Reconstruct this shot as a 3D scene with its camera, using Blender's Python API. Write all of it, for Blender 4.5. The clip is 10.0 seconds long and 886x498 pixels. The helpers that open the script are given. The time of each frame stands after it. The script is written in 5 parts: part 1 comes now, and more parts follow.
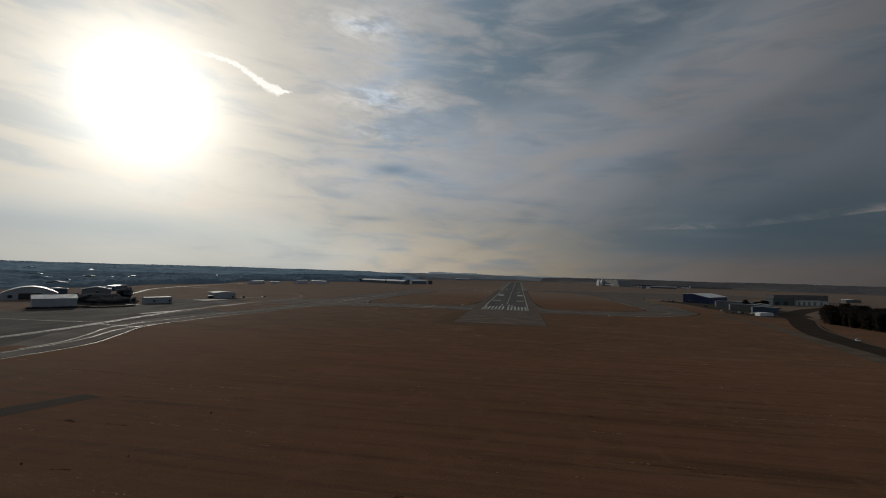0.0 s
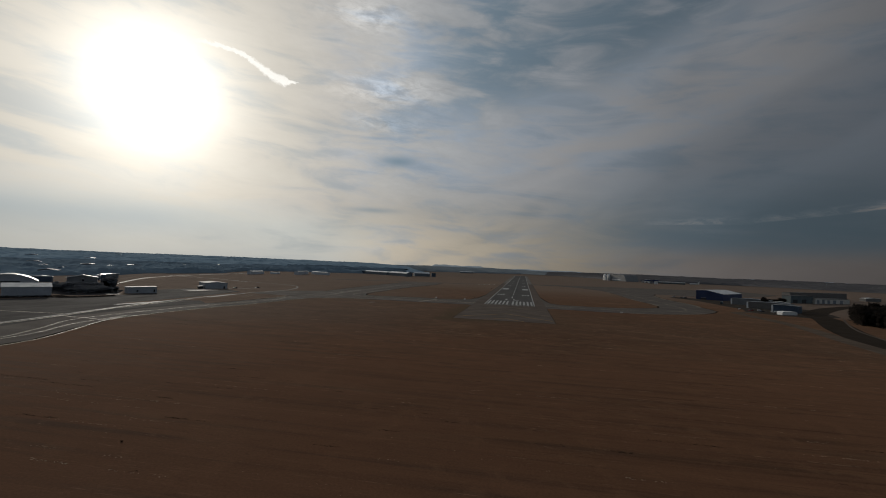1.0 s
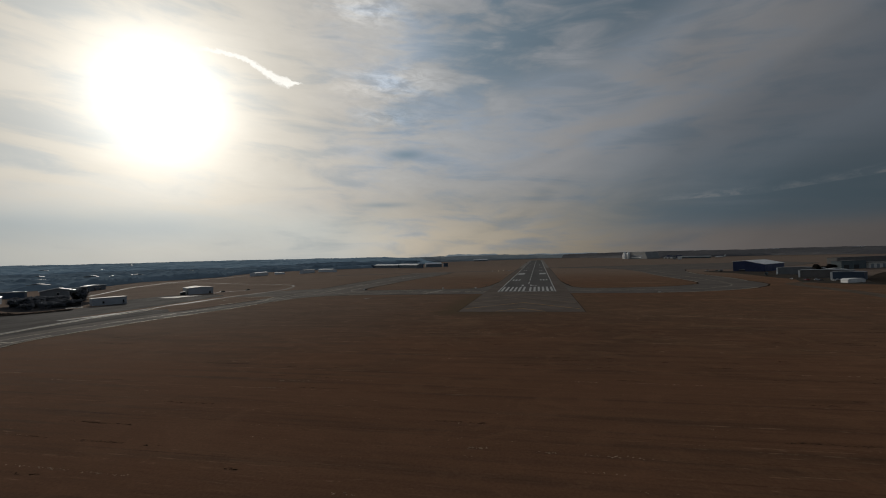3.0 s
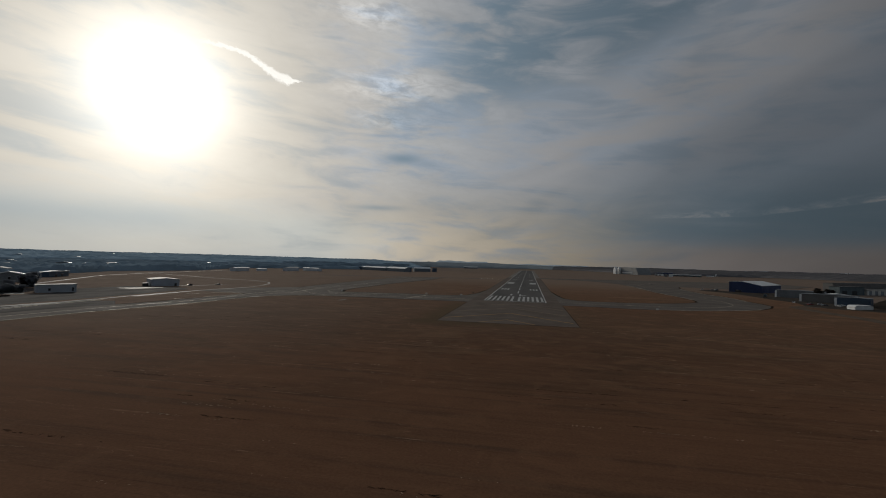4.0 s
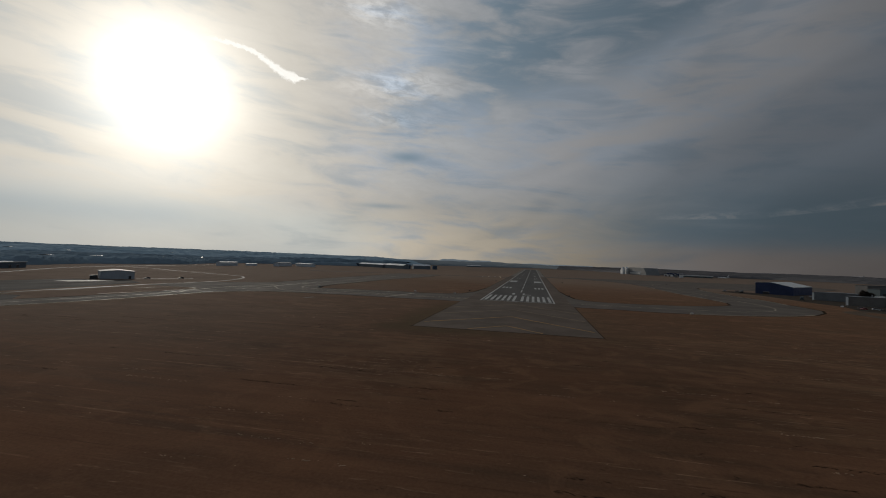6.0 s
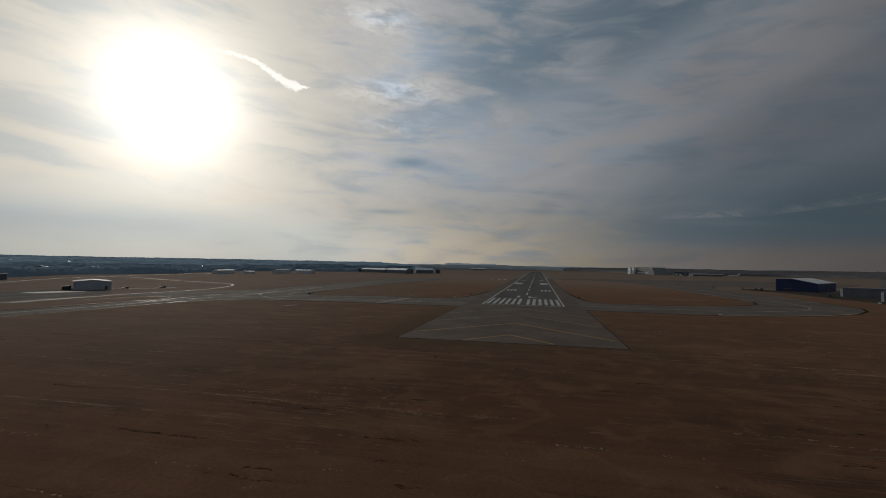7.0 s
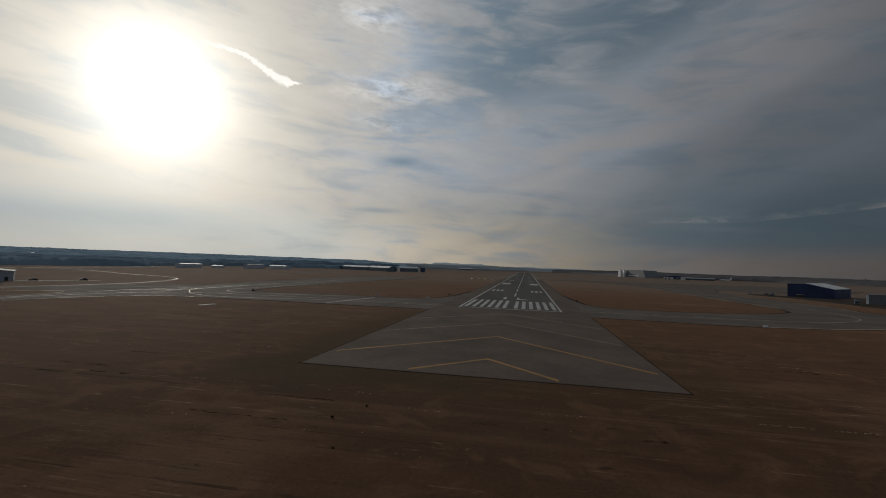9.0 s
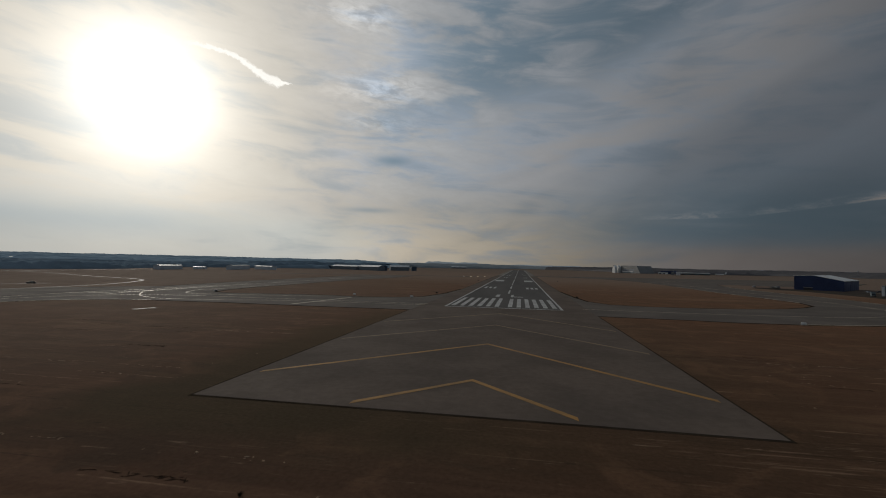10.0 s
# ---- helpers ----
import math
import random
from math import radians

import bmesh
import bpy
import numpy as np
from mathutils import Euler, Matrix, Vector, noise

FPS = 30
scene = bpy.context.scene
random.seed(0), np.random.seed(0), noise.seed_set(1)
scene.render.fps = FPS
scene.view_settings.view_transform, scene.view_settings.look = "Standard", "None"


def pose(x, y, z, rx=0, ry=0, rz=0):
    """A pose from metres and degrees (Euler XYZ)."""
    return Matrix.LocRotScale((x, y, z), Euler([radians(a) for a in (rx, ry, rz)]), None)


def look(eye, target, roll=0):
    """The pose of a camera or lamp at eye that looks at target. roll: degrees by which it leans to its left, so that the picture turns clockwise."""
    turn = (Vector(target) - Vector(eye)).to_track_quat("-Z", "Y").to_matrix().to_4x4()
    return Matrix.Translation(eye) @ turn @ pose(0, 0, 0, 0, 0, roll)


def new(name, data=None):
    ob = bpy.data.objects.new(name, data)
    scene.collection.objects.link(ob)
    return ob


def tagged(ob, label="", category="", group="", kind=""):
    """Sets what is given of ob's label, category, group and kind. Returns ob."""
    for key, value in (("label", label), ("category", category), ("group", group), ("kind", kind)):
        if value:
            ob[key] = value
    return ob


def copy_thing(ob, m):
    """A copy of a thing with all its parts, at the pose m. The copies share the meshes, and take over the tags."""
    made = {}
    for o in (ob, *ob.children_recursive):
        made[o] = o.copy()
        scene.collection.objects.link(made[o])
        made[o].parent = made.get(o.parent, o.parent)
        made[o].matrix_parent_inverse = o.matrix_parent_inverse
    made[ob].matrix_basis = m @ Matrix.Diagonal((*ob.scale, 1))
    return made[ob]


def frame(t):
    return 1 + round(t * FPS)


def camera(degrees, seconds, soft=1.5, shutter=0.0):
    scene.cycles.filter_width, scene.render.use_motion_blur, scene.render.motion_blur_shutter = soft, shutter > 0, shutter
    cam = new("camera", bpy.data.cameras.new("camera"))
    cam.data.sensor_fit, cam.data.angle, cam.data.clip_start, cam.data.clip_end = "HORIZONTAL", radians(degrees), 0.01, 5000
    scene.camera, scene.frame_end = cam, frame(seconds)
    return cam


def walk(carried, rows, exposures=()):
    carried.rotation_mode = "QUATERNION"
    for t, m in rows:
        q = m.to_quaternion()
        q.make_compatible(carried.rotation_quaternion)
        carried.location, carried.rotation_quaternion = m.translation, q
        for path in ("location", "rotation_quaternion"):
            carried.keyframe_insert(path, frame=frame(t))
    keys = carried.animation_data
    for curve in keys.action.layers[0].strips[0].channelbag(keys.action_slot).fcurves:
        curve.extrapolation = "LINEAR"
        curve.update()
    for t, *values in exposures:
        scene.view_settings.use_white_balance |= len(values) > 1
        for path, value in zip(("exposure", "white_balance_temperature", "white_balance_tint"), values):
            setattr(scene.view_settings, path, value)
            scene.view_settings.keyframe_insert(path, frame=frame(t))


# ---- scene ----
# Camera: flown down the approach to the runway. World: x across the runway, y along it from the threshold.
cam = camera(89.53, 10.0, soft=1.0, shutter=0.18)
# seconds, x, y, z, yaw, pitch, lean
PATH = [
    (0.0, 12.29, -437.34, 33.61, 9.64, 3.14, 1.57),
    (0.5, 11.70, -424.25, 33.46, 9.82, 2.83, 2.00),
    (1.0, 11.23, -411.12, 33.00, 10.25, 2.19, 2.27),
    (1.5, 10.84, -397.94, 32.32, 10.68, 1.37, 1.46),
    (2.0, 10.53, -384.74, 31.45, 11.19, 0.76, -0.47),
    (2.5, 10.28, -371.53, 30.46, 11.86, 0.57, -1.91),
    (2.7, 10.19, -366.24, 30.05, 12.04, 0.69, -1.99),
    (3.8, 9.75, -337.16, 27.64, 11.16, 1.65, 1.06),
    (4.0, 9.68, -331.87, 27.21, 10.94, 1.73, 1.52),
    (4.5, 9.50, -318.67, 26.13, 10.69, 1.79, 1.90),
    (5.0, 9.31, -305.48, 25.09, 10.86, 1.66, 2.12),
    (5.5, 9.11, -292.30, 24.11, 11.14, 1.50, 2.47),
    (5.7, 9.03, -287.04, 23.74, 11.25, 1.50, 2.41),
    (6.8, 8.49, -258.11, 21.83, 11.98, 1.99, 1.23),
    (7.0, 8.38, -252.86, 21.51, 12.06, 2.10, 0.94),
    (7.4, 8.15, -242.35, 20.88, 12.07, 2.23, 0.43),
    (7.5, 8.09, -239.73, 20.73, 12.13, 2.23, 0.61),
    (8.0, 7.78, -226.60, 19.96, 11.87, 2.36, 0.34),
    (8.5, 7.45, -213.47, 19.16, 11.31, 2.31, 0.92),
    (9.0, 7.11, -200.33, 18.31, 10.69, 2.13, 2.02),
    (9.5, 6.76, -187.16, 17.37, 10.14, 1.97, 2.77),
    (10.0, 6.42, -173.97, 16.27, 9.83, 2.03, 1.18),
]


def flown(x, y, z, yaw, pitch, lean):
    a, e = radians(yaw), radians(pitch)
    way = Vector((-math.sin(a) * math.cos(e), math.cos(a) * math.cos(e), math.sin(e)))
    return look((x, y, z), Vector((x, y, z)) + 100 * way, lean)


walk(cam, [(t, flown(*r)) for t, *r in PATH])

# ---------------------------------------------------------------- world and sun
SUN_AZ, SUN_EL = -44.2, 17.4          # degrees from the runway's heading (right is positive), and up
SUN = Vector((math.sin(radians(SUN_AZ)) * math.cos(radians(SUN_EL)),
              math.cos(radians(SUN_AZ)) * math.cos(radians(SUN_EL)), math.sin(radians(SUN_EL))))
sun = new("sun", bpy.data.lights.new("sun", "SUN"))
sun.data.energy, sun.data.angle, sun.data.color = 1.2, radians(2.5), (1.0, 0.93, 0.82)
sun.matrix_world = look(SUN * 500, (0, 0, 0))


class Nodes:
    """Short-hand for building a node tree."""

    def __init__(self, tree):
        self.tree = tree

    def add(self, kind, inputs=(), operation=""):
        n = self.tree.nodes.new(kind)
        if operation:
            n.operation = operation
        for k, v in dict(inputs).items():
            self.put(n.inputs[k], v)
        return n

    def put(self, socket, v):
        if isinstance(v, bpy.types.NodeSocket):
            self.tree.links.new(v, socket)
        else:
            socket.default_value = v

    def math(self, op, a, b=0.0, c=0.0):
        return self.add("ShaderNodeMath", {0: a, 1: b, 2: c}, operation=op).outputs[0]

    def ease(self, v, lo, hi, a=0.0, b=1.0):
        n = self.add("ShaderNodeMapRange", {0: v, 1: lo, 2: hi, 3: a, 4: b})
        n.interpolation_type = "SMOOTHSTEP"
        return n.outputs[0]

    def mix(self, fac, a, b, blend="MIX"):
        n = self.add("ShaderNodeMix")
        n.data_type, n.blend_type = "RGBA", blend
        self.put(n.inputs[0], fac), self.put(n.inputs[6], a), self.put(n.inputs[7], b)
        return n.outputs[2]

    def ramp(self, fac, stops, interpolation="LINEAR"):
        n = self.add("ShaderNodeValToRGB", {0: fac})
        n.color_ramp.interpolation = interpolation
        while len(n.color_ramp.elements) < len(stops):
            n.color_ramp.elements.new(0.5)
        for e, (p, c) in zip(n.color_ramp.elements, stops):
            e.position, e.color = p, c if len(c) == 4 else (*c, 1)
        return n.outputs[0]

    def noise(self, vec, scale, detail=4.0, rough=0.55, distort=0.0):
        n = self.add("ShaderNodeTexNoise", {"Vector": vec, "Scale": scale, "Detail": detail, "Roughness": rough,
                                            "Distortion": distort})
        return n.outputs[0]

    def vec(self, a, b, c=0.0):
        return self.add("ShaderNodeCombineXYZ", {0: a, 1: b, 2: c}).outputs[0]


def build_world():
    w = bpy.data.worlds.new("sky")
    scene.world = w
    w.use_nodes = True
    w.node_tree.nodes.clear()
    n = Nodes(w.node_tree)
    direction = n.add("ShaderNodeTexCoord").outputs["Generated"]
    s = n.add("ShaderNodeSeparateXYZ", {0: direction})
    x, y, z = s.outputs
    az = n.math("MULTIPLY", n.math("ARCTAN2", x, y), 57.2958)
    el = n.math("MULTIPLY", n.math("ARCSINE", z), 57.2958)
    dot = n.add("ShaderNodeVectorMath", {0: direction, 1: tuple(SUN)}, operation="DOT_PRODUCT").outputs["Value"]
    off = n.math("MULTIPLY", n.math("ARCCOSINE", dot), 57.2958)      # degrees from the sun

    # light of the veiled sky: bright round the sun, dim opposite
    wide = n.math("MULTIPLY", n.math("EXPONENT", n.math("DIVIDE", off, -34.6)), 0.835)
    core = n.math("MULTIPLY", n.math("EXPONENT", n.math("DIVIDE", off, -3.1)), 3.2)
    base = n.math("ADD", wide, n.ease(off, 80.0, 125.0, 0.018, 0.16))

    def near(v, middle, spread):
        """A soft bump round a middle value."""
        d = n.math("DIVIDE", n.math("SUBTRACT", v, middle), spread)
        return n.math("EXPONENT", n.math("MULTIPLY", n.math("MULTIPLY", d, d), -1.0))

    def times(*values):
        out = values[0]
        for v in values[1:]:
            out = n.math("MULTIPLY", out, v)
        return out

    # streaked cloud sheet: three scales of drawn-out noise
    tilt = n.math("MULTIPLY_ADD", az, 0.05, el)
    bend = n.math("ADD", az, 6.0)
    bend = n.math("ADD", bend, n.math("SQRT", n.math("MULTIPLY_ADD", bend, bend, 90.0)))
    lift = n.math("MULTIPLY_ADD", bend, -0.19, el)              # along the broad band that climbs to the right
    big = n.noise(n.vec(n.math("DIVIDE", az, 24.0), n.math("DIVIDE", lift, 9.0), 0.37), 1.0, 2.0, 0.45, 0.9)
    mid = n.noise(n.vec(n.math("DIVIDE", az, 11.0), n.math("DIVIDE", tilt, 2.5), 2.1), 1.0, 7.0, 0.56, 0.45)
    fine = n.noise(n.vec(n.math("DIVIDE", az, 2.6), n.math("DIVIDE", tilt, 0.95), 5.3), 1.0, 7.0, 0.66, 0.5)
    wisps = times(near(az, -17.0, 11.0), n.ease(el, 6.0, 13.0))
    broken = n.math("MULTIPLY_ADD", wisps, 0.5, n.math("MULTIPLY", n.math("MULTIPLY", n.ease(az, -34.0, -18.0, 0.26, 0.36), n.ease(az, -54.0, -44.0, 0.6, 1.0)), n.ease(az, -4.0, 12.0, 1.0, 0.36)))
    tex = n.math("MULTIPLY_ADD", n.math("SUBTRACT", big, 0.5), n.ease(az, -25.0, 5.0, 0.35, 0.44), 1.0)
    tex = n.math("ADD", tex, times(n.math("SUBTRACT", mid, 0.5), 0.62, broken))
    tex = n.math("ADD", tex, times(n.math("SUBTRACT", fine, 0.5), 0.34, broken))
    # the broad pale band, the heavier sheet under it, and fleecy tufts
    across = n.math("MULTIPLY_ADD", n.math("SUBTRACT", mid, 0.5), 6.0, n.math("SUBTRACT", lift, 10.2))
    tex = n.math("ADD", tex, times(near(across, 0.0, 8.0), n.ease(az, -14.0, 6.0), 0.08))
    tex = n.math("SUBTRACT", tex, times(near(across, -9.0, 8.0), n.ease(az, -4.0, 26.0), 0.08))
    tex = n.math("SUBTRACT", tex, times(n.ease(el, 13.0, 4.0), n.ease(az, -6.0, 34.0), 0.38))
    tex = n.math("ADD", tex, times(n.ease(el, 7.0, 1.0), near(az, -14.0, 14.0), 0.25))
    tex = n.math("SUBTRACT", tex, times(n.ease(el, 8.0, 2.0), n.ease(az, -25.0, -40.0), 0.12))
    tuft = n.math("ADD", times(near(az, -18.0, 5.5), near(el, 21.2, 1.6)), times(near(az, -21.0, 4.5), near(el, 29.0, 1.3)))
    tuft = n.math("ADD", tuft, times(near(az, -18.5, 3.5), near(el, 17.4, 0.8), 0.8))
    tex = n.math("ADD", tex, times(tuft, n.ease(fine, 0.36, 0.66), 0.5))
    tex = n.math("ADD", tex, times(near(az, 25.0, 10.0), near(el, 27.0, 7.0), 0.24))
    tex = n.math("SUBTRACT", tex, times(n.ease(az, 6.0, 26.0), near(el, 12.0, 6.0), 0.12))
    # fine bright streaks low on the right
    path_el = n.math("MULTIPLY_ADD", n.math("MAXIMUM", n.math("SUBTRACT", az, 24.0), 0.0), 0.095, 5.75)
    path_el = n.math("MULTIPLY_ADD", n.math("SUBTRACT", fine, 0.5), 0.5, path_el)
    above = n.math("SUBTRACT", el, path_el)
    streak = times(n.ease(above, -0.10, 0.05), n.ease(above, 0.95, 0.05), n.ease(az, 10.0, 25.0, 0.0, 1.0), n.ease(mid, 0.35, 0.55, 0.35, 1.0), n.ease(fine, 0.42, 0.58, 0.25, 1.0))
    tex = n.math("ADD", tex, times(streak, 0.75))
    # clear gaps where the blue shows: a small hole, a strip low on the right, the top middle
    hole = times(near(az, -16.4, 2.3), near(el, 12.95, 0.62), n.math("MULTIPLY_ADD", mid, 0.8, 0.6))
    hole2 = times(near(az, -19.5, 3.4), near(el, 6.7, 0.35), 0.55)
    strip = times(n.ease(az, -6.0, 26.0), n.ease(el, 1.6, 4.2), n.ease(el, 11.0, 4.6), n.ease(mid, 0.75, 0.4))
    frayed = n.math("MULTIPLY_ADD", n.math("SUBTRACT", mid, 0.5), -16.0, n.math("MULTIPLY_ADD", el, -0.35, n.math("ADD", az, 8.5)))
    top = times(n.ease(across, 3.0, 9.0), n.ease(frayed, -18.0, -3.0), n.ease(mid, 0.70, 0.40), n.ease(el, 17.0, 25.0, 0.35, 1.0))
    west = times(near(el, 3.9, 1.6), n.ease(az, -32.0, -46.0), 0.38)
    thin = n.ease(n.math("MULTIPLY_ADD", mid, 0.6, n.math("MULTIPLY", big, 0.4)), 0.52, 0.38, 0.0, 0.30)
    clear = n.math("MAXIMUM", n.math("MAXIMUM", n.math("MULTIPLY", hole, 0.85), n.math("MAXIMUM", hole2, n.math("MULTIPLY", strip, 0.75))),
                   n.math("MAXIMUM", n.math("MAXIMUM", n.math("MULTIPLY", top, 0.8), west), thin))
    light = n.math("ADD", n.math("MULTIPLY", base, n.math("MAXIMUM", tex, 0.3)), core)

    hue = n.ramp(n.math("DIVIDE", off, 100.0), [(0.0, (1.0, 0.95, 0.84)), (0.14, (1.015, 0.965, 0.865)), (0.20, (1.01, 0.975, 0.915)), (0.26, (0.985, 0.99, 0.98)),
                                                (0.42, (0.925, 0.99, 1.075)), (0.75, (0.87, 0.985, 1.15))])
    hue = n.mix(times(n.ease(mid, 0.58, 0.36), n.ease(az, -30.0, -14.0), n.ease(el, 5.0, 14.0, 0.35, 1.0)), hue, (0.86, 0.995, 1.17, 1))
    low = times(n.ease(el, 12.0, 1.5), n.ease(az, -38.0, -18.0, 0.0, 1.0), n.ease(mid, 0.3, 0.55, 0.35, 1.0), n.ease(az, 34.0, 4.0, 0.2, 1.0))
    hue = n.mix(low, hue, (1.11, 0.993, 0.815, 1))
    hue = n.mix(times(near(across, 0.0, 5.0), n.ease(az, -12.0, 6.0), n.ease(mid, 0.36, 0.6, 0.2, 0.6)), hue, (1.03, 0.985, 0.96, 1))
    hue = n.mix(times(n.ease(el, 7.5, 3.5), n.ease(az, -12.0, -30.0), 0.85), hue, (0.93, 1.0, 0.985, 1))
    hue = n.mix(times(n.ease(el, 14.0, 6.0), n.ease(el, 0.8, 3.5), n.ease(az, 0.0, 28.0)), hue, (0.75, 0.985, 1.22, 1))
    hue = n.mix(times(n.ease(el, 5.0, 0.8), n.ease(az, 4.0, 24.0), 0.9), hue, (1.10, 0.985, 0.95, 1))
    hue = n.mix(times(n.ease(mid, 0.60, 0.42), n.ease(az, -22.0, -36.0), n.ease(el, 15.0, 9.0), 0.25), hue, (0.90, 1.0, 1.04, 1))
    hue = n.mix(times(n.ease(mid, 0.46, 0.62), n.ease(az, -16.0, -30.0), n.ease(el, 15.0, 9.0), n.ease(el, 6.0, 9.5), 0.8), hue, (1.04, 1.0, 0.90, 1))
    hue = n.mix(n.math("MULTIPLY", streak, 0.8), hue, (1.14, 0.98, 0.88, 1))
    cloud = n.add("ShaderNodeVectorMath", {0: hue, "Scale": light}, operation="SCALE").outputs[0]
    blue = n.add("ShaderNodeVectorMath", {0: (0.375, 0.56, 0.715), "Scale": n.math("ADD", base, core)}, operation="SCALE").outputs[0]
    sheet = n.mix(clear, cloud, blue)

    # vapour trail: a curling white streak beside the sun
    u = n.math("DIVIDE", n.math("SUBTRACT", az, -42.0), 13.0)
    levels = ((0.0, 22.9), (0.14, 23.05), (0.27, 23.1), (0.42, 22.97), (0.55, 22.5), (0.64, 21.85), (0.72, 21.35), (0.79, 20.95), (0.86, 20.76), (0.94, 20.78), (1.0, 20.85))
    line = n.ramp(u, [(p, ((v - 20.0) / 5.0,) * 3) for p, v in levels])
    line = n.math("MULTIPLY_ADD", line, 5.0, 20.0)
    thick = n.ramp(u, [(0.0, (0.14,) * 3), (0.35, (0.17,) * 3), (0.6, (0.26,) * 3), (0.75, (0.44,) * 3), (0.86, (0.44,) * 3), (0.93, (0.20,) * 3),
                       (1.0, (0.0,) * 3)])
    curl = n.noise(n.vec(n.math("DIVIDE", az, 0.8), n.math("DIVIDE", el, 0.55), 1.0), 1.0, 5.0, 0.65, 0.8)
    bent = n.math("MULTIPLY_ADD", n.math("SUBTRACT", curl, 0.5), 0.95, el)
    gap = n.math("DIVIDE", n.math("ABSOLUTE", n.math("SUBTRACT", bent, line)), n.math("MAXIMUM", thick, 0.01))
    trail = times(n.ease(gap, 1.6, 0.55), n.ease(u, 0.02, 0.2), n.ease(u, 1.02, 0.93), n.math("MULTIPLY_ADD", curl, 0.7, 0.62))
    sheet = n.mix(n.math("MINIMUM", n.math("MULTIPLY", trail, 0.95), 0.95), sheet, (1.05, 1.03, 0.97, 1))

    nishita = n.add("ShaderNodeTexSky")
    nishita.sky_type, nishita.sun_disc = "NISHITA", False
    nishita.sun_elevation, nishita.sun_rotation = radians(SUN_EL), radians(SUN_AZ % 360)
    nishita.air_density, nishita.dust_density = 1.2, 2.0
    air = n.add("ShaderNodeBackground", {0: nishita.outputs[0], 1: 0.05})
    veil = n.add("ShaderNodeBackground", {0: sheet, 1: 1.0})
    mixed = n.add("ShaderNodeMixShader", {0: 0.962, 1: air.outputs[0], 2: veil.outputs[0]})
    n.add("ShaderNodeOutputWorld", {0: mixed.outputs[0]})


build_world()


# ---------------------------------------------------------------- materials
def material(name, colour, rough=0.8, metal=0.0, second=None, patch=30.0, grain=0.6, grain_amount=0.12, bump=0.0, stretch=(1, 1, 1),
             specular=0.5, vary=0.0, coords="Position"):
    """A surface with large patches between two colours, finer grain and, where asked, relief and a tint by object."""
    m = bpy.data.materials.new(name)
    m.use_nodes = True
    n = Nodes(m.node_tree)
    bsdf = m.node_tree.nodes["Principled BSDF"]
    at = n.add("ShaderNodeNewGeometry").outputs["Position"] if coords == "Position" else n.add("ShaderNodeTexCoord").outputs["Object"]
    at = n.add("ShaderNodeVectorMath", {0: at, 1: stretch}, operation="MULTIPLY").outputs[0]
    large = n.noise(at, 1.0 / patch, 5.0, 0.6, 0.3)
    small = n.noise(at, 1.0 / grain, 4.0, 0.65)
    second = second or tuple(0.75 * c for c in colour)
    tone = n.mix(n.ease(large, 0.35, 0.65), (*colour, 1), (*second, 1))
    shade = n.math("MULTIPLY_ADD", n.math("SUBTRACT", small, 0.5), 2 * grain_amount * 2, 1.0)
    if vary:
        chance = n.add("ShaderNodeObjectInfo").outputs["Random"]
        shade = n.math("MULTIPLY", shade, n.math("MULTIPLY_ADD", n.math("SUBTRACT", chance, 0.5), 2 * vary, 1.0))
    tone = n.add("ShaderNodeVectorMath", {0: tone, "Scale": shade}, operation="SCALE").outputs[0]
    n.put(bsdf.inputs["Base Color"], tone)
    n.put(bsdf.inputs["Roughness"], n.math("MULTIPLY_ADD", n.math("SUBTRACT", large, 0.5), 0.25, rough))
    bsdf.inputs["Metallic"].default_value = metal
    bsdf.inputs["Specular IOR Level"].default_value = specular
    if bump:
        b = n.add("ShaderNodeBump", {"Strength": 0.6, "Distance": bump, "Height": small})
        n.put(bsdf.inputs["Normal"], b.outputs[0])
    return m


